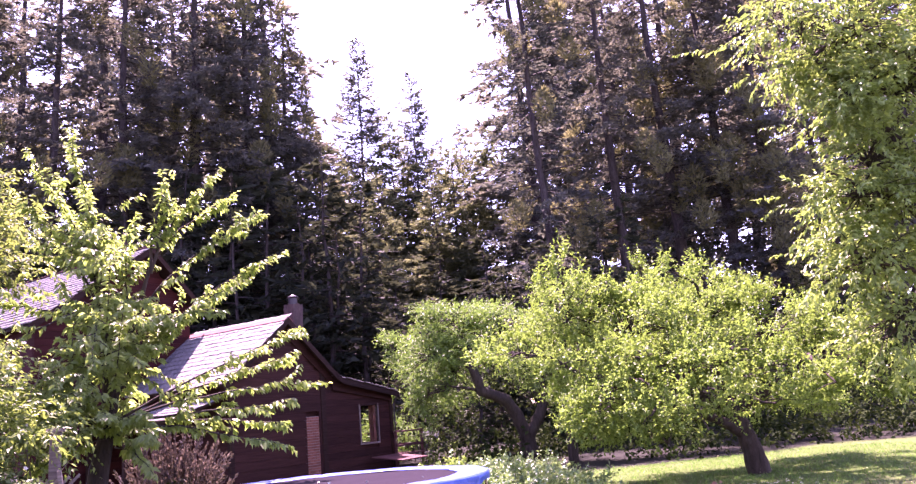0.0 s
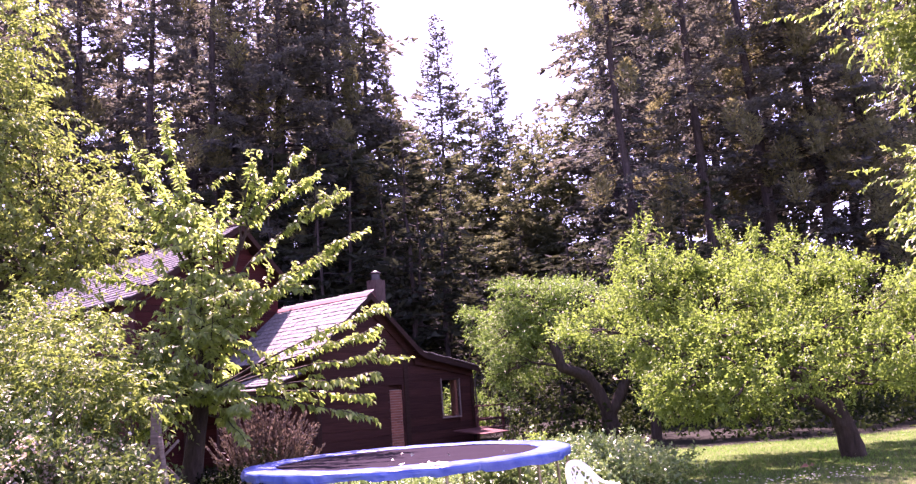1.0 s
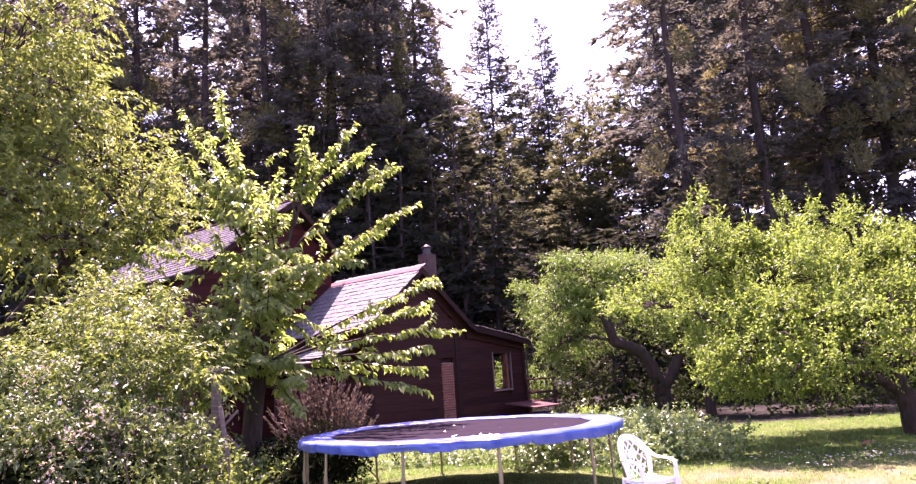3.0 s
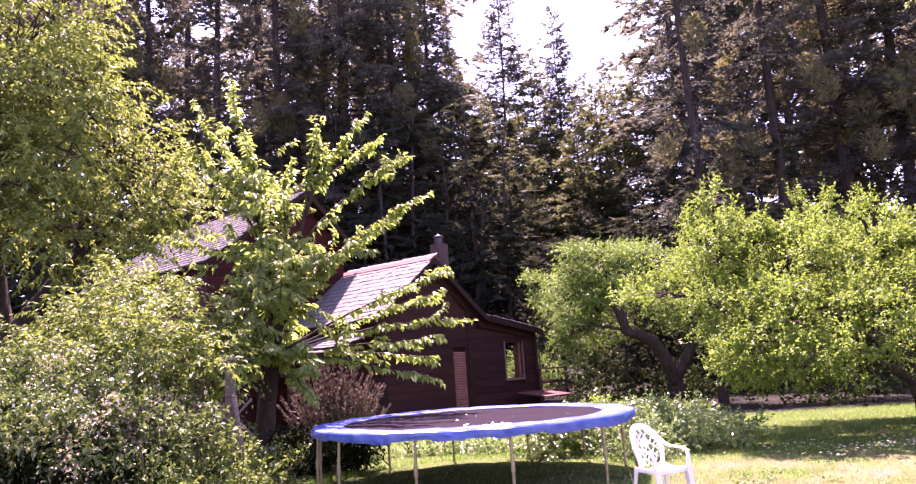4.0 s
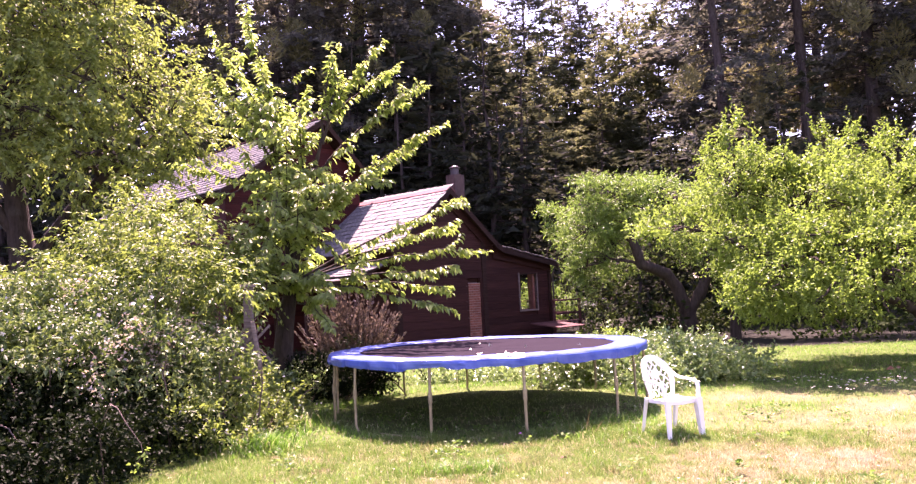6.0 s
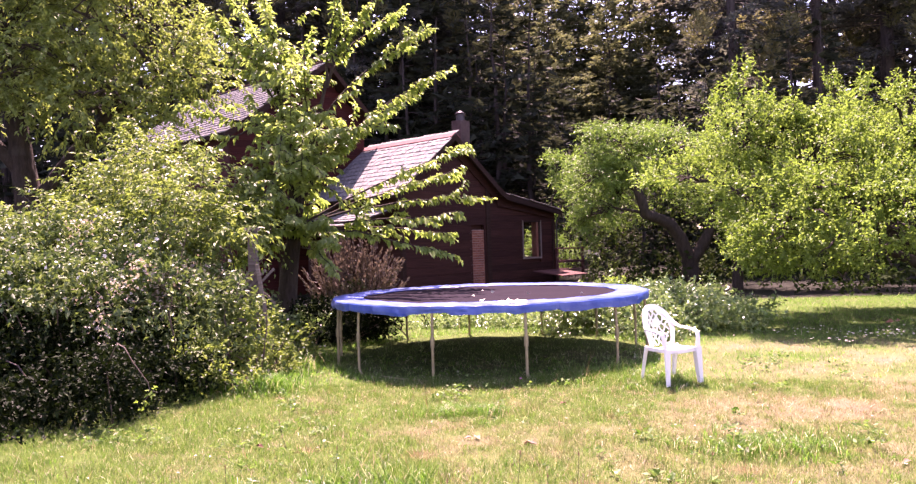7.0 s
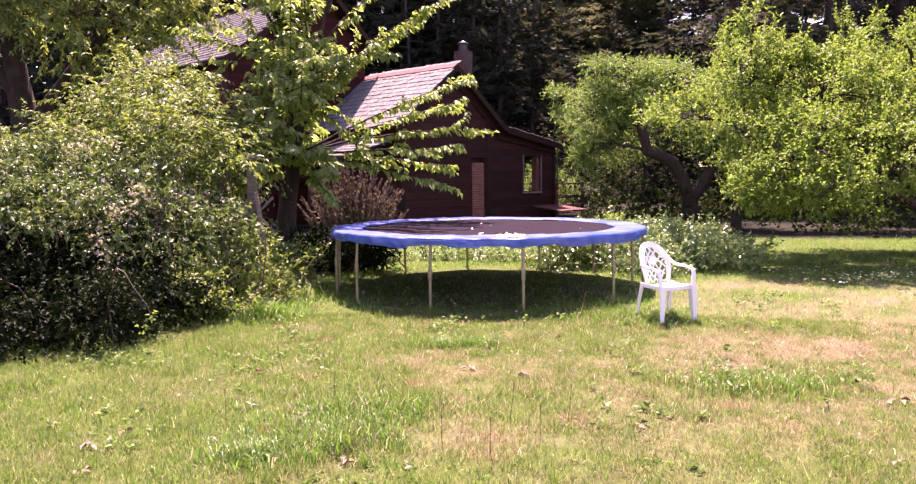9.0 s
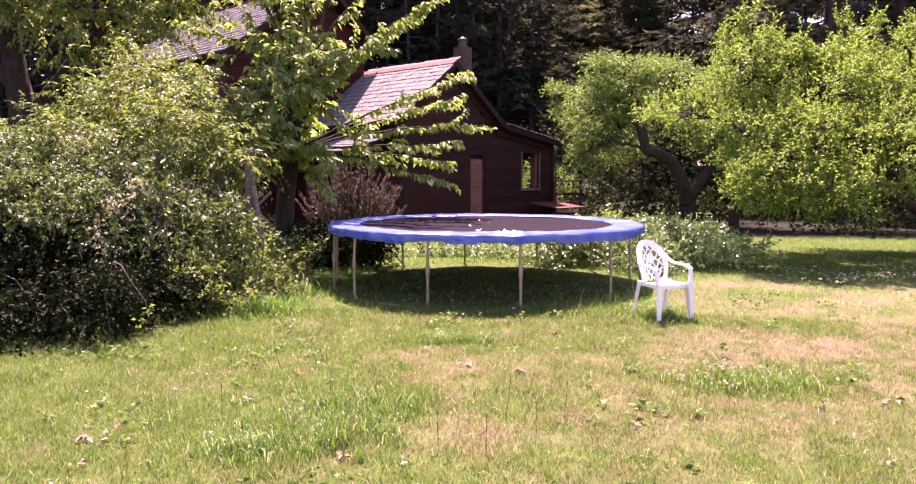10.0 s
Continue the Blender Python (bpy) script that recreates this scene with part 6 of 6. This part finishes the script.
def conifer(name, label, seed, tall, reach, bare, leaf, branches, knee=0.5, droop=0.3, tip=0.1, trunk_r=0.3, step=0.26, size=0.34, lean=0.0, plumes=0, thin=0.0):
    """A conifer: tapered trunk, branches that droop and lift again at the tip, side twigs along each and small needle sprays on those.
    knee: the part of the height over which the crown widens to its full reach; plumes: upright feathery tufts; thin: part of the branches left bare."""
    rng = np.random.default_rng(seed)
    tree = holder(name)
    tagged(tree, label, "conifer tree", "trees of the wood")
    wood, green, fresh = Gather(), Gather(), Gather()
    zs = np.linspace(-0.2, tall, 12)
    pts = np.stack([0.08 * np.cumsum(rng.normal(size=12)) + lean * zs, 0.08 * np.cumsum(rng.normal(size=12)), zs], -1)
    pts[:, :2] -= pts[0, :2]
    wood.put(tube_data(pts, trunk_r * np.maximum(1 - zs / tall, 0.03) ** 0.8, 7))
    s = np.linspace(0, 1, 6)
    for k in range(branches):
        u = (k + rng.random()) / branches
        h = bare + (1 - bare) * u
        z = tall * h
        L = reach * min(1.0, (1.02 - h) / knee) ** 0.85 * min(1.0, 0.55 + 2.0 * (h - bare)) * rng.uniform(0.6, 1.15)
        L = max(0.25, L)
        a = rng.uniform(0, 2 * math.pi)
        d = np.array([math.cos(a), math.sin(a), rng.uniform(-0.05, 0.25) + 0.45 * h ** 3])
        side = np.array([-math.sin(a), math.cos(a), 0.0])
        c = np.array([np.interp(z, zs, pts[:, 0]), np.interp(z, zs, pts[:, 1]), z])
        line = c + d * L * s[:, None]
        line[:, 2] -= droop * L * s ** 1.5 - tip * L * s ** 4
        wood.put(tube_data(line, np.linspace(0.014 + 0.010 * L, 0.005, 6), 3))
        if rng.random() < thin:
            continue
        # side twigs along the branch, longest near its middle
        m = max(5, int(2 * L / step))
        t = rng.uniform(0.10, 1.0, m) ** 0.8
        root = np.stack([np.interp(t, s, line[:, q]) for q in range(3)], -1)
        flank = np.where(rng.random(m) < 0.5, -1.0, 1.0)
        tl = (0.16 + 0.30 * L * (1.05 - t) * np.minimum(1, t * 3)) * rng.uniform(0.6, 1.2, m)
        tw = unit(side * flank[:, None] * 0.85 + d * 0.6 + rng.normal(size=(m, 3)) * 0.18 + np.array([0, 0, -0.22]))
        # small sprays along each side twig
        per = np.maximum(2, (tl / (size * 0.42)).astype(int) + 1)
        i = np.repeat(np.arange(m), per)
        n = len(i)
        q = rng.random(n) * tl[i]
        base = root[i] + tw[i] * q[:, None] + rng.normal(size=(n, 3)) * [0.05, 0.05, 0.04]
        base[:, 2] -= 0.45 * q ** 1.4
        w = tw[i] * 0.8 + side * (rng.normal(size=n) * 0.4)[:, None] + d * 0.3 + rng.normal(size=(n, 3)) * 0.28 + np.array([0, 0, -0.2 + tip])
        sz = size * rng.uniform(0.5, 1.3, n)
        green.put(needles(base, w, sz, sz * rng.uniform(0.32, 0.55, n), rng, 0.9))
    for k in range(plumes):
        # feathery upright tufts of new shoots standing out from the crown
        h = rng.uniform(bare + 0.04, 0.9)
        a = rng.uniform(0, 2 * math.pi)
        r = reach * min(1.0, (1.02 - h) / knee) ** 0.85 * rng.uniform(0.6, 1.0)
        c = np.array([np.interp(tall * h, zs, pts[:, 0]) + r * math.cos(a), np.interp(tall * h, zs, pts[:, 1]) + r * math.sin(a), tall * h - 0.15 * r])
        wide, high = rng.uniform(0.5, 0.9), rng.uniform(1.2, 2.6)
        n = int(260 * wide * high)
        g = rng.random(n)
        ang = rng.uniform(0, 2 * math.pi, n)
        rad = wide * np.sqrt(rng.random(n)) * np.sin(math.pi * np.clip(g * 0.9 + 0.1, 0, 1)) ** 0.7
        base = c + np.stack([rad * np.cos(ang), rad * np.sin(ang), (g - 0.35) * high], -1)
        w = np.stack([np.cos(ang) * 0.7, np.sin(ang) * 0.7, rng.uniform(0.1, 0.9, n)], -1) + rng.normal(size=(n, 3)) * 0.25
        sz = size * rng.uniform(0.5, 1.1, n)
        fresh.put(needles(base, w, sz, sz * rng.uniform(0.3, 0.5, n), rng, 1.0))
        wood.put(tube_data([c * [0, 0, 1] + [np.interp(c[2], zs, pts[:, 0]), np.interp(c[2], zs, pts[:, 1]), 0], c], [0.05, 0.02], 3))
    wood.link("trunk", M_BARK, tree, smooth=True)
    green.link("crown", leaf, tree)
    if plumes:
        fresh.link("new_growth", M_PLUME, tree, "lighter upright plumes of new shoots")
    return tree


def wood_of_conifers():
    rng = random.Random(5)
    kinds = [
        conifer("redwood_tree", "tall dense redwood with upright olive plumes on drooping boughs", 81, 40, 5.4, 0.05, M_RED_HAZY, 190, 0.5, 0.4, 0.05, 0.5, 0.2, 0.36, plumes=46),
        conifer("redwood_tree", "tall redwood with a bare lower trunk and ragged crown", 82, 42, 4.8, 0.14, M_RED_HAZY, 160, 0.45, 0.35, 0.05, 0.48, 0.21, 0.36, 0.01, 30, 0.08),
        conifer("fir_tree", "tall dark fir with layered branches", 83, 40, 5.2, 0.05, M_FIR_HAZY, 190, 0.6, 0.3, 0.12, 0.38, 0.21, 0.37),
        conifer("fir_tree", "thin tall fir with open gaps along its trunk", 84, 42, 4.4, 0.10, M_FIR_HAZY, 165, 0.55, 0.25, 0.1, 0.36, 0.21, 0.37, -0.025, 16, 0.14),
        conifer("fir_tree", "slender pointed fir standing against the sky", 85, 39.9, 3.5, 0.05, M_FIR_HAZY, 330, 0.32, 0.2, 0.2, 0.26, 0.22, 0.36),
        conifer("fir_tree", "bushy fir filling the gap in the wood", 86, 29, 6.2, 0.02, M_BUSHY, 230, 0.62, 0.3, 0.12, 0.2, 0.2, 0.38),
        conifer("fir_tree", "young fir at the foot of the wood, shade put into its needle colour", 87, 13, 3.4, 0.02, M_FIR_SHADED, 60, 0.8, 0.3, 0.1, 0.16, 0.4, 0.55),
        conifer("redwood_tree", "shaded redwood deeper in the wood", 88, 41, 5.0, 0.08, M_RED_HAZY, 95, 0.5, 0.4, 0.05, 0.46, 0.36, 0.62),
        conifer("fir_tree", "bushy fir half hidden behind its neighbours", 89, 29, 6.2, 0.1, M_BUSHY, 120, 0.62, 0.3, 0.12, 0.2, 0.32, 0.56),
    ]
    # kind, x, y, scale: the gap in the middle of the wood, then single trees at its sides
    gap = [(4, 7.75, 70, 1.0), (4, 13.45, 70, 0.905), (5, 10.3, 68, 1.04), (5, 4.6, 64, 0.9), (5, 14.6, 61, 0.84), (5, 12.0, 58, 0.74), (5, 7.4, 56, 0.7),
           (3, 19.6, 74, 0.76), (5, 2.6, 56, 0.8), (5, 17.4, 60, 0.9)]
    deep = [(8, 9.0, 64, 0.82), (8, 17.6, 66, 0.96), (8, 2.8, 69, 1.05), (8, 12.1, 75, 0.95), (8, 16.0, 72, 0.98), (8, 20.2, 66, 1.0), (8, 5.6, 76, 0.93), (8, 14.0, 66, 0.9), (8, 6.2, 66, 0.86), (8, 9.6, 75, 0.95)]
    flank = [(0, 0.3, 55, 0.86), (2, 18.6, 53, 0.78), (2, 24.3, 61, 1.22), (3, 27.8, 67, 1.3), (2, 33.5, 66, 1.3), (2, -11.5, 68, 1.2), (6, -3.9, 46, 1.3), (6, -5.4, 45, 1.35), (6, -2.9, 48, 1.2)]
    spots = gap + deep + flank
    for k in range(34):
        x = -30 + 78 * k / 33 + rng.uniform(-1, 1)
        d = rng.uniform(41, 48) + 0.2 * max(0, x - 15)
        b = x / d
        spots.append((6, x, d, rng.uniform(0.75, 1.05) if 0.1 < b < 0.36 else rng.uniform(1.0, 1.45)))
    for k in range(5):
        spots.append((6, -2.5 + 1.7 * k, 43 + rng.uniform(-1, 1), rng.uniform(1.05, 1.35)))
    # low firs added close behind the apple trees to shade the brush
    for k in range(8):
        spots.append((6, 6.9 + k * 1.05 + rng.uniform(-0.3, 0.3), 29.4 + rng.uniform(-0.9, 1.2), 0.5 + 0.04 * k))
    # the tall group beyond the cabin, then the one beyond the apple trees: distance and bearings
    for d, first, last, step, kind in ((51, -0.03, -0.72, -0.085, (0, 0, 1, 0)), (61, -0.02, -0.75, -0.095, (7, 7, 3)),
                                       (38, 0.38, 1.12, 0.088, (1, 3, 3)), (58, 0.36, 1.15, 0.088, (3, 7, 7, 3))):
        b = first
        while abs(b) < abs(last):
            s = (0.80 if b < 0 else 0.86) * d / 40.0 * rng.uniform(0.9, 1.1)
            if b < -0.22:
                s *= 0.88
            dd = d + rng.uniform(-2, 2)
            spots.append((rng.choice(kind), b * dd + rng.uniform(-0.6, 0.6), dd, s))
            b += step * rng.uniform(0.8, 1.2) * (0.75 if b < -0.3 else 1.0)
    used = set()
    for kind, x, y, s in spots:
        m = pose(x, y, 0, 0, 0, rng.uniform(0, 360)) @ Matrix.Diagonal((s, s, s, 1))
        if kind in used:
            ob = copy_thing(kinds[kind], m)
            ob.scale = (s, s, s)
        else:
            kinds[kind].matrix_basis = m
            used.add(kind)
            kinds[kind].scale = (s, s, s)


wood_of_conifers()


def far_wood():
    """The crowns deeper in the wood, which close most of the gaps between the nearer trees."""
    rng = np.random.default_rng(74)
    lobes = []
    for k in range(460):
        b = rng.uniform(-0.85, 1.2)
        if -0.02 < b < 0.37:
            continue
        d = rng.uniform(78, 92)
        top = d * 0.60 if b < 0 else d * 0.64
        z = rng.uniform(1, top)
        r = rng.uniform(1.3, 2.6)
        lobes.append((b * d, d, z, r, r, r * rng.uniform(1.4, 2.4)))
    P, out, _ = in_lobes(lobes, 110000, rng, 0.2, 0.36, 8)
    P[:, 2] = np.abs(P[:, 2])
    w = out * [1, 1, 0.3] + rng.normal(size=P.shape) * 0.4 + np.array([0, 0, -0.35])
    sz = rng.uniform(0.6, 1.3, len(P))
    v, f = needles(P, w, sz, sz * 0.36, rng, 1.0)
    tagged(cloud("far_wood", v, f, M_FIR_HAZY), "dark mass of conifer crowns deeper in the wood", "wood", kind="stuff")


far_wood()

# ---------------------------------------------------------------- small things in the garden


def trellis():
    ob = holder("trellis", -2.86, 10.35, 0.0)
    tagged(ob, "weathered grey wooden trellis leaning in the thicket", "trellis")
    slab("post", (0.02, 0.0, 0.0), (0.14, 0.10, 1.86), M_GREY, ob)
    slab("cap", (-0.01, -0.03, 1.862), (0.17, 0.13, 1.90), M_GREY, ob)
    pole = slab("pole", (-0.025, -0.025, 0.0), (0.025, 0.025, 1.42), M_GREY, ob)
    pole.matrix_basis = pose(0.36, -0.08, 0.0, 0, -8.0, 0)
    plank = slab("plank", (-0.42, -0.06, -0.05), (-0.10, -0.035, 0.05), M_GREY, ob)
    plank.matrix_basis = pose(0, 0, 1.18, 0, 4.0, 0)
    slab("rail", (-0.42, -0.03, 0.62), (0.3, 0.0, 0.68), M_GREY, ob)
    # two layers of crossed laths between the post and the thicket
    for k in range(6):
        for sgn, y in ((1, -0.008), (-1, 0.008)):
            mid = -0.36 + 0.1 * k
            half = 0.24 + 0.02 * k
            lath = slab("lath", (-0.017, y - 0.005, -half), (0.017, y + 0.005, half), M_GREY, ob, bevel=0)
            lath.matrix_basis = pose(mid, -0.02, 1.10, 0, sgn * 45.0, 0)


trellis()


def bare_twig():
    rng = np.random.default_rng(91)
    p = np.array([(-2.97, 6.75, 0.77), (-2.9, 6.75, 0.64), (-2.77, 6.74, 0.46), (-2.75, 6.74, 0.37), (-2.82, 6.73, 0.27)])
    q = np.array([(-3.3, 7.1, 0.55), (-3.08, 6.85, 0.8)])
    ob = holder("bramble_shoot", -3.3, 7.2, 0.0)
    tagged(ob, "bare arching bramble shoot with a leafy tip", "shoot")
    off = np.array([-3.3, 7.2, 0.0])
    cloud("cane", *tube_data(np.concatenate([[(-3.3, 7.2, 0.0)], q, p]) - off, np.linspace(0.007, 0.003, 8), 5), M_TWIG, ob, smooth=True)
    base = np.repeat(p[-2:], 8, 0) + rng.normal(size=(16, 3)) * 0.03
    v, f = leaves(base - off, rng.normal(size=(16, 3)) * [1, 1, 0.4] + [0, 0, -0.6], 0.06, 0.03, rng)
    cloud("foliage", v, f, M_APPLE, ob)


bare_twig()


def flower(name, label, category, x, y, h, petals, size, material, rng, group=""):
    ob = holder(name, x, y, 0.0)
    tagged(ob, label, category, group)
    top = np.array([rng.normal() * 0.01, rng.normal() * 0.01, h])
    cloud("stem", *tube_data(bend((0, 0, 0), top, rng, 5, 0, 0.04), [0.0022] * 5, 4), M_GRASS, ob)
    a = np.arange(petals) * 2 * math.pi / petals
    d = np.stack([np.cos(a), np.sin(a), 0.35 + 0.3 * rng.random(petals)], -1)
    v, f = leaves(np.repeat(top[None], petals, 0), d, size, size * 0.45, rng, 0.1, up=np.array([0, 0, 1.0]))
    cloud("bloom", v, f, material, ob)


rng4 = np.random.default_rng(92)
flower("dandelion", "yellow dandelion open in the grass", "flower", -2.34, 4.88, 0.07, 22, 0.022, M_YELLOW, rng4)
flower("violet", "small violet flower at the edge of the trampoline's shade", "flower", 0.66, 8.35, 0.09, 9, 0.022, M_VIOLET, rng4)
for x, y in ((-2.02, 5.77), (-1.93, 5.74), (-2.0, 5.34), (-3.1, 5.9), (2.9, 5.0), (1.9, 6.2), (-0.9, 5.6), (-0.3, 5.2), (-1.75, 6.1), (-2.4, 6.2), (-1.4, 5.1), (-0.6, 7.1), (3.4, 6.3), (0.9, 6.6), (-2.6, 5.3), (-1.1, 6.6)):
    flower("daisy", "small white daisy in the lawn", "flower", x, y, 0.05, 11, 0.013, M_PETAL, rng4, "daisies in the lawn")


def daisies():
    """Drifts of white daisies in the far shade of the apple tree."""
    rng = np.random.default_rng(93)
    spots = [(6.5, 11.2, 0.9, 0.35, 70), (5.2, 11.9, 0.9, 0.4, 25), (5.5, 10.7, 0.7, 0.3, 16), (7.6, 11.6, 0.8, 0.4, 40), (-2.6, 11.0, 0.5, 0.5, 30)]
    g = Gather()
    for cx, cy, rx, ry, n in spots:
        for k in range(n):
            p = np.array([cx + rng.normal() * rx * 0.5, cy + rng.normal() * ry * 0.5, rng.uniform(0.05, 0.11)])
            a = np.arange(6) * math.pi / 3 + rng.random()
            d = np.stack([np.cos(a), np.sin(a), np.full(6, 0.3)], -1) + rng.normal(size=3) * 0.25
            g.put(leaves(np.repeat(p[None], 6, 0), d, 0.021, 0.017, rng, 0.05, up=np.array([0, 0, 1.0])))
    tagged(g.link("daisy_drift", M_PETAL), "drift of small white daisies in the shaded lawn", "flowers", kind="stuff")


daisies()

for x, y, s in ((-0.61, 4.03, 0.06), (-2.09, 4.63, 0.05), (-2.19, 4.4, 0.07), (1.12, 4.59, 0.06), (0.53, 5.84, 0.08), (-2.05, 4.0, 0.05), (2.4, 4.0, 0.05), (0.1, 6.1, 0.07), (-1.6, 6.0, 0.06), (3.1, 5.2, 0.08), (2.2, 5.7, 0.06), (1.0, 7.4, 0.06), (7.36, 12.75, 0.15)):
    v, f = leaves(np.array([[0.0, 0, 0.012], [0.01, 0.02, 0.015], [-0.02, 0.01, 0.012]]), rng4.normal(size=(3, 3)) * [1, 1, 0.15], s, s * 0.6, rng4, 0.35, up=np.array([0, 0, 1.0]))
    ob = cloud("fallen_leaf", v + np.array([0, 0, 0.012]), f, M_DEAD)
    ob.matrix_basis = pose(x, y, float(height_at(np.array(x), np.array(y))))
    tagged(ob, "curled reddish-brown fallen leaf on the lawn", "leaf", "fallen leaves on the lawn")


def stalks():
    rng = np.random.default_rng(94)
    for x, y, h in ((0.32, 4.62, 0.30), (0.70, 4.67, 0.26), (0.19, 4.01, 0.28), (-0.1, 4.4, 0.22), (-1.35, 5.9, 0.25), (-0.85, 5.0, 0.26), (0.5, 4.5, 0.2), (-1.5, 4.8, 0.22), (1.6, 4.9, 0.18)):
        ob = holder("plantain_stalk", x, y, 0.0)
        tagged(ob, "thin upright plantain stalk with a dark seed head", "weed", "weeds in the lawn")
        tip = np.array([rng.normal() * 0.03, rng.normal() * 0.03, h])
        p = bend((0, 0, -0.01), tip, rng, 6, 0, 0.03)
        cloud("stem", *tube_data(p, [0.0018] * 6, 4), M_BARK, ob)
        cloud("seed_head", *tube_data([p[-1], p[-1] + [0, 0, 0.012], p[-1] + [0, 0, 0.03]], [0.002, 0.005, 0.001], 6), M_DEAD, ob, smooth=True)
        n = 7
        a = rng.uniform(0, 6.28, n)
        v, f = leaves(np.zeros((n, 3)) + [0, 0, 0.01], np.stack([np.cos(a), np.sin(a), np.full(n, 0.35)], -1), 0.09, 0.028, rng, 0.1, up=np.array([0, 0, 1.0]))
        cloud("rosette", v, f, M_APPLE_FAR, ob)


stalks()


def weeds():
    """Low broad-leaved weeds and clover scattered through the turf."""
    rng = np.random.default_rng(95)
    n = 1500
    r = np.sqrt(rng.uniform(2.6 ** 2, 11 ** 2, n))
    a = rng.uniform(-0.6, 0.6, n)
    x, y = r * np.sin(a), r * np.cos(a)
    keep = (waves(x, y, 15, 2.0) + 0.5 * waves(x, y, 16, 6.0) > 0.25) & (dry_at(x, y) < 0.5)
    g = Gather()
    for px, py in zip(x[keep], y[keep]):
        m = rng.integers(5, 11)
        b = rng.uniform(0, 6.28, m)
        s = rng.uniform(0.025, 0.06)
        base = np.stack([px + rng.normal(size=m) * 0.03, py + rng.normal(size=m) * 0.03, rng.uniform(0.01, 0.05, m)], -1)
        g.put(leaves(base, np.stack([np.cos(b), np.sin(b), rng.uniform(0.1, 0.8, m)], -1), s, s * 0.6, rng, 0.12, up=np.array([0, 0, 1.0])))
    tagged(g.link("clover", M_GRASS), "low clover and broad-leaved weeds in the turf", "weeds", kind="stuff")


weeds()
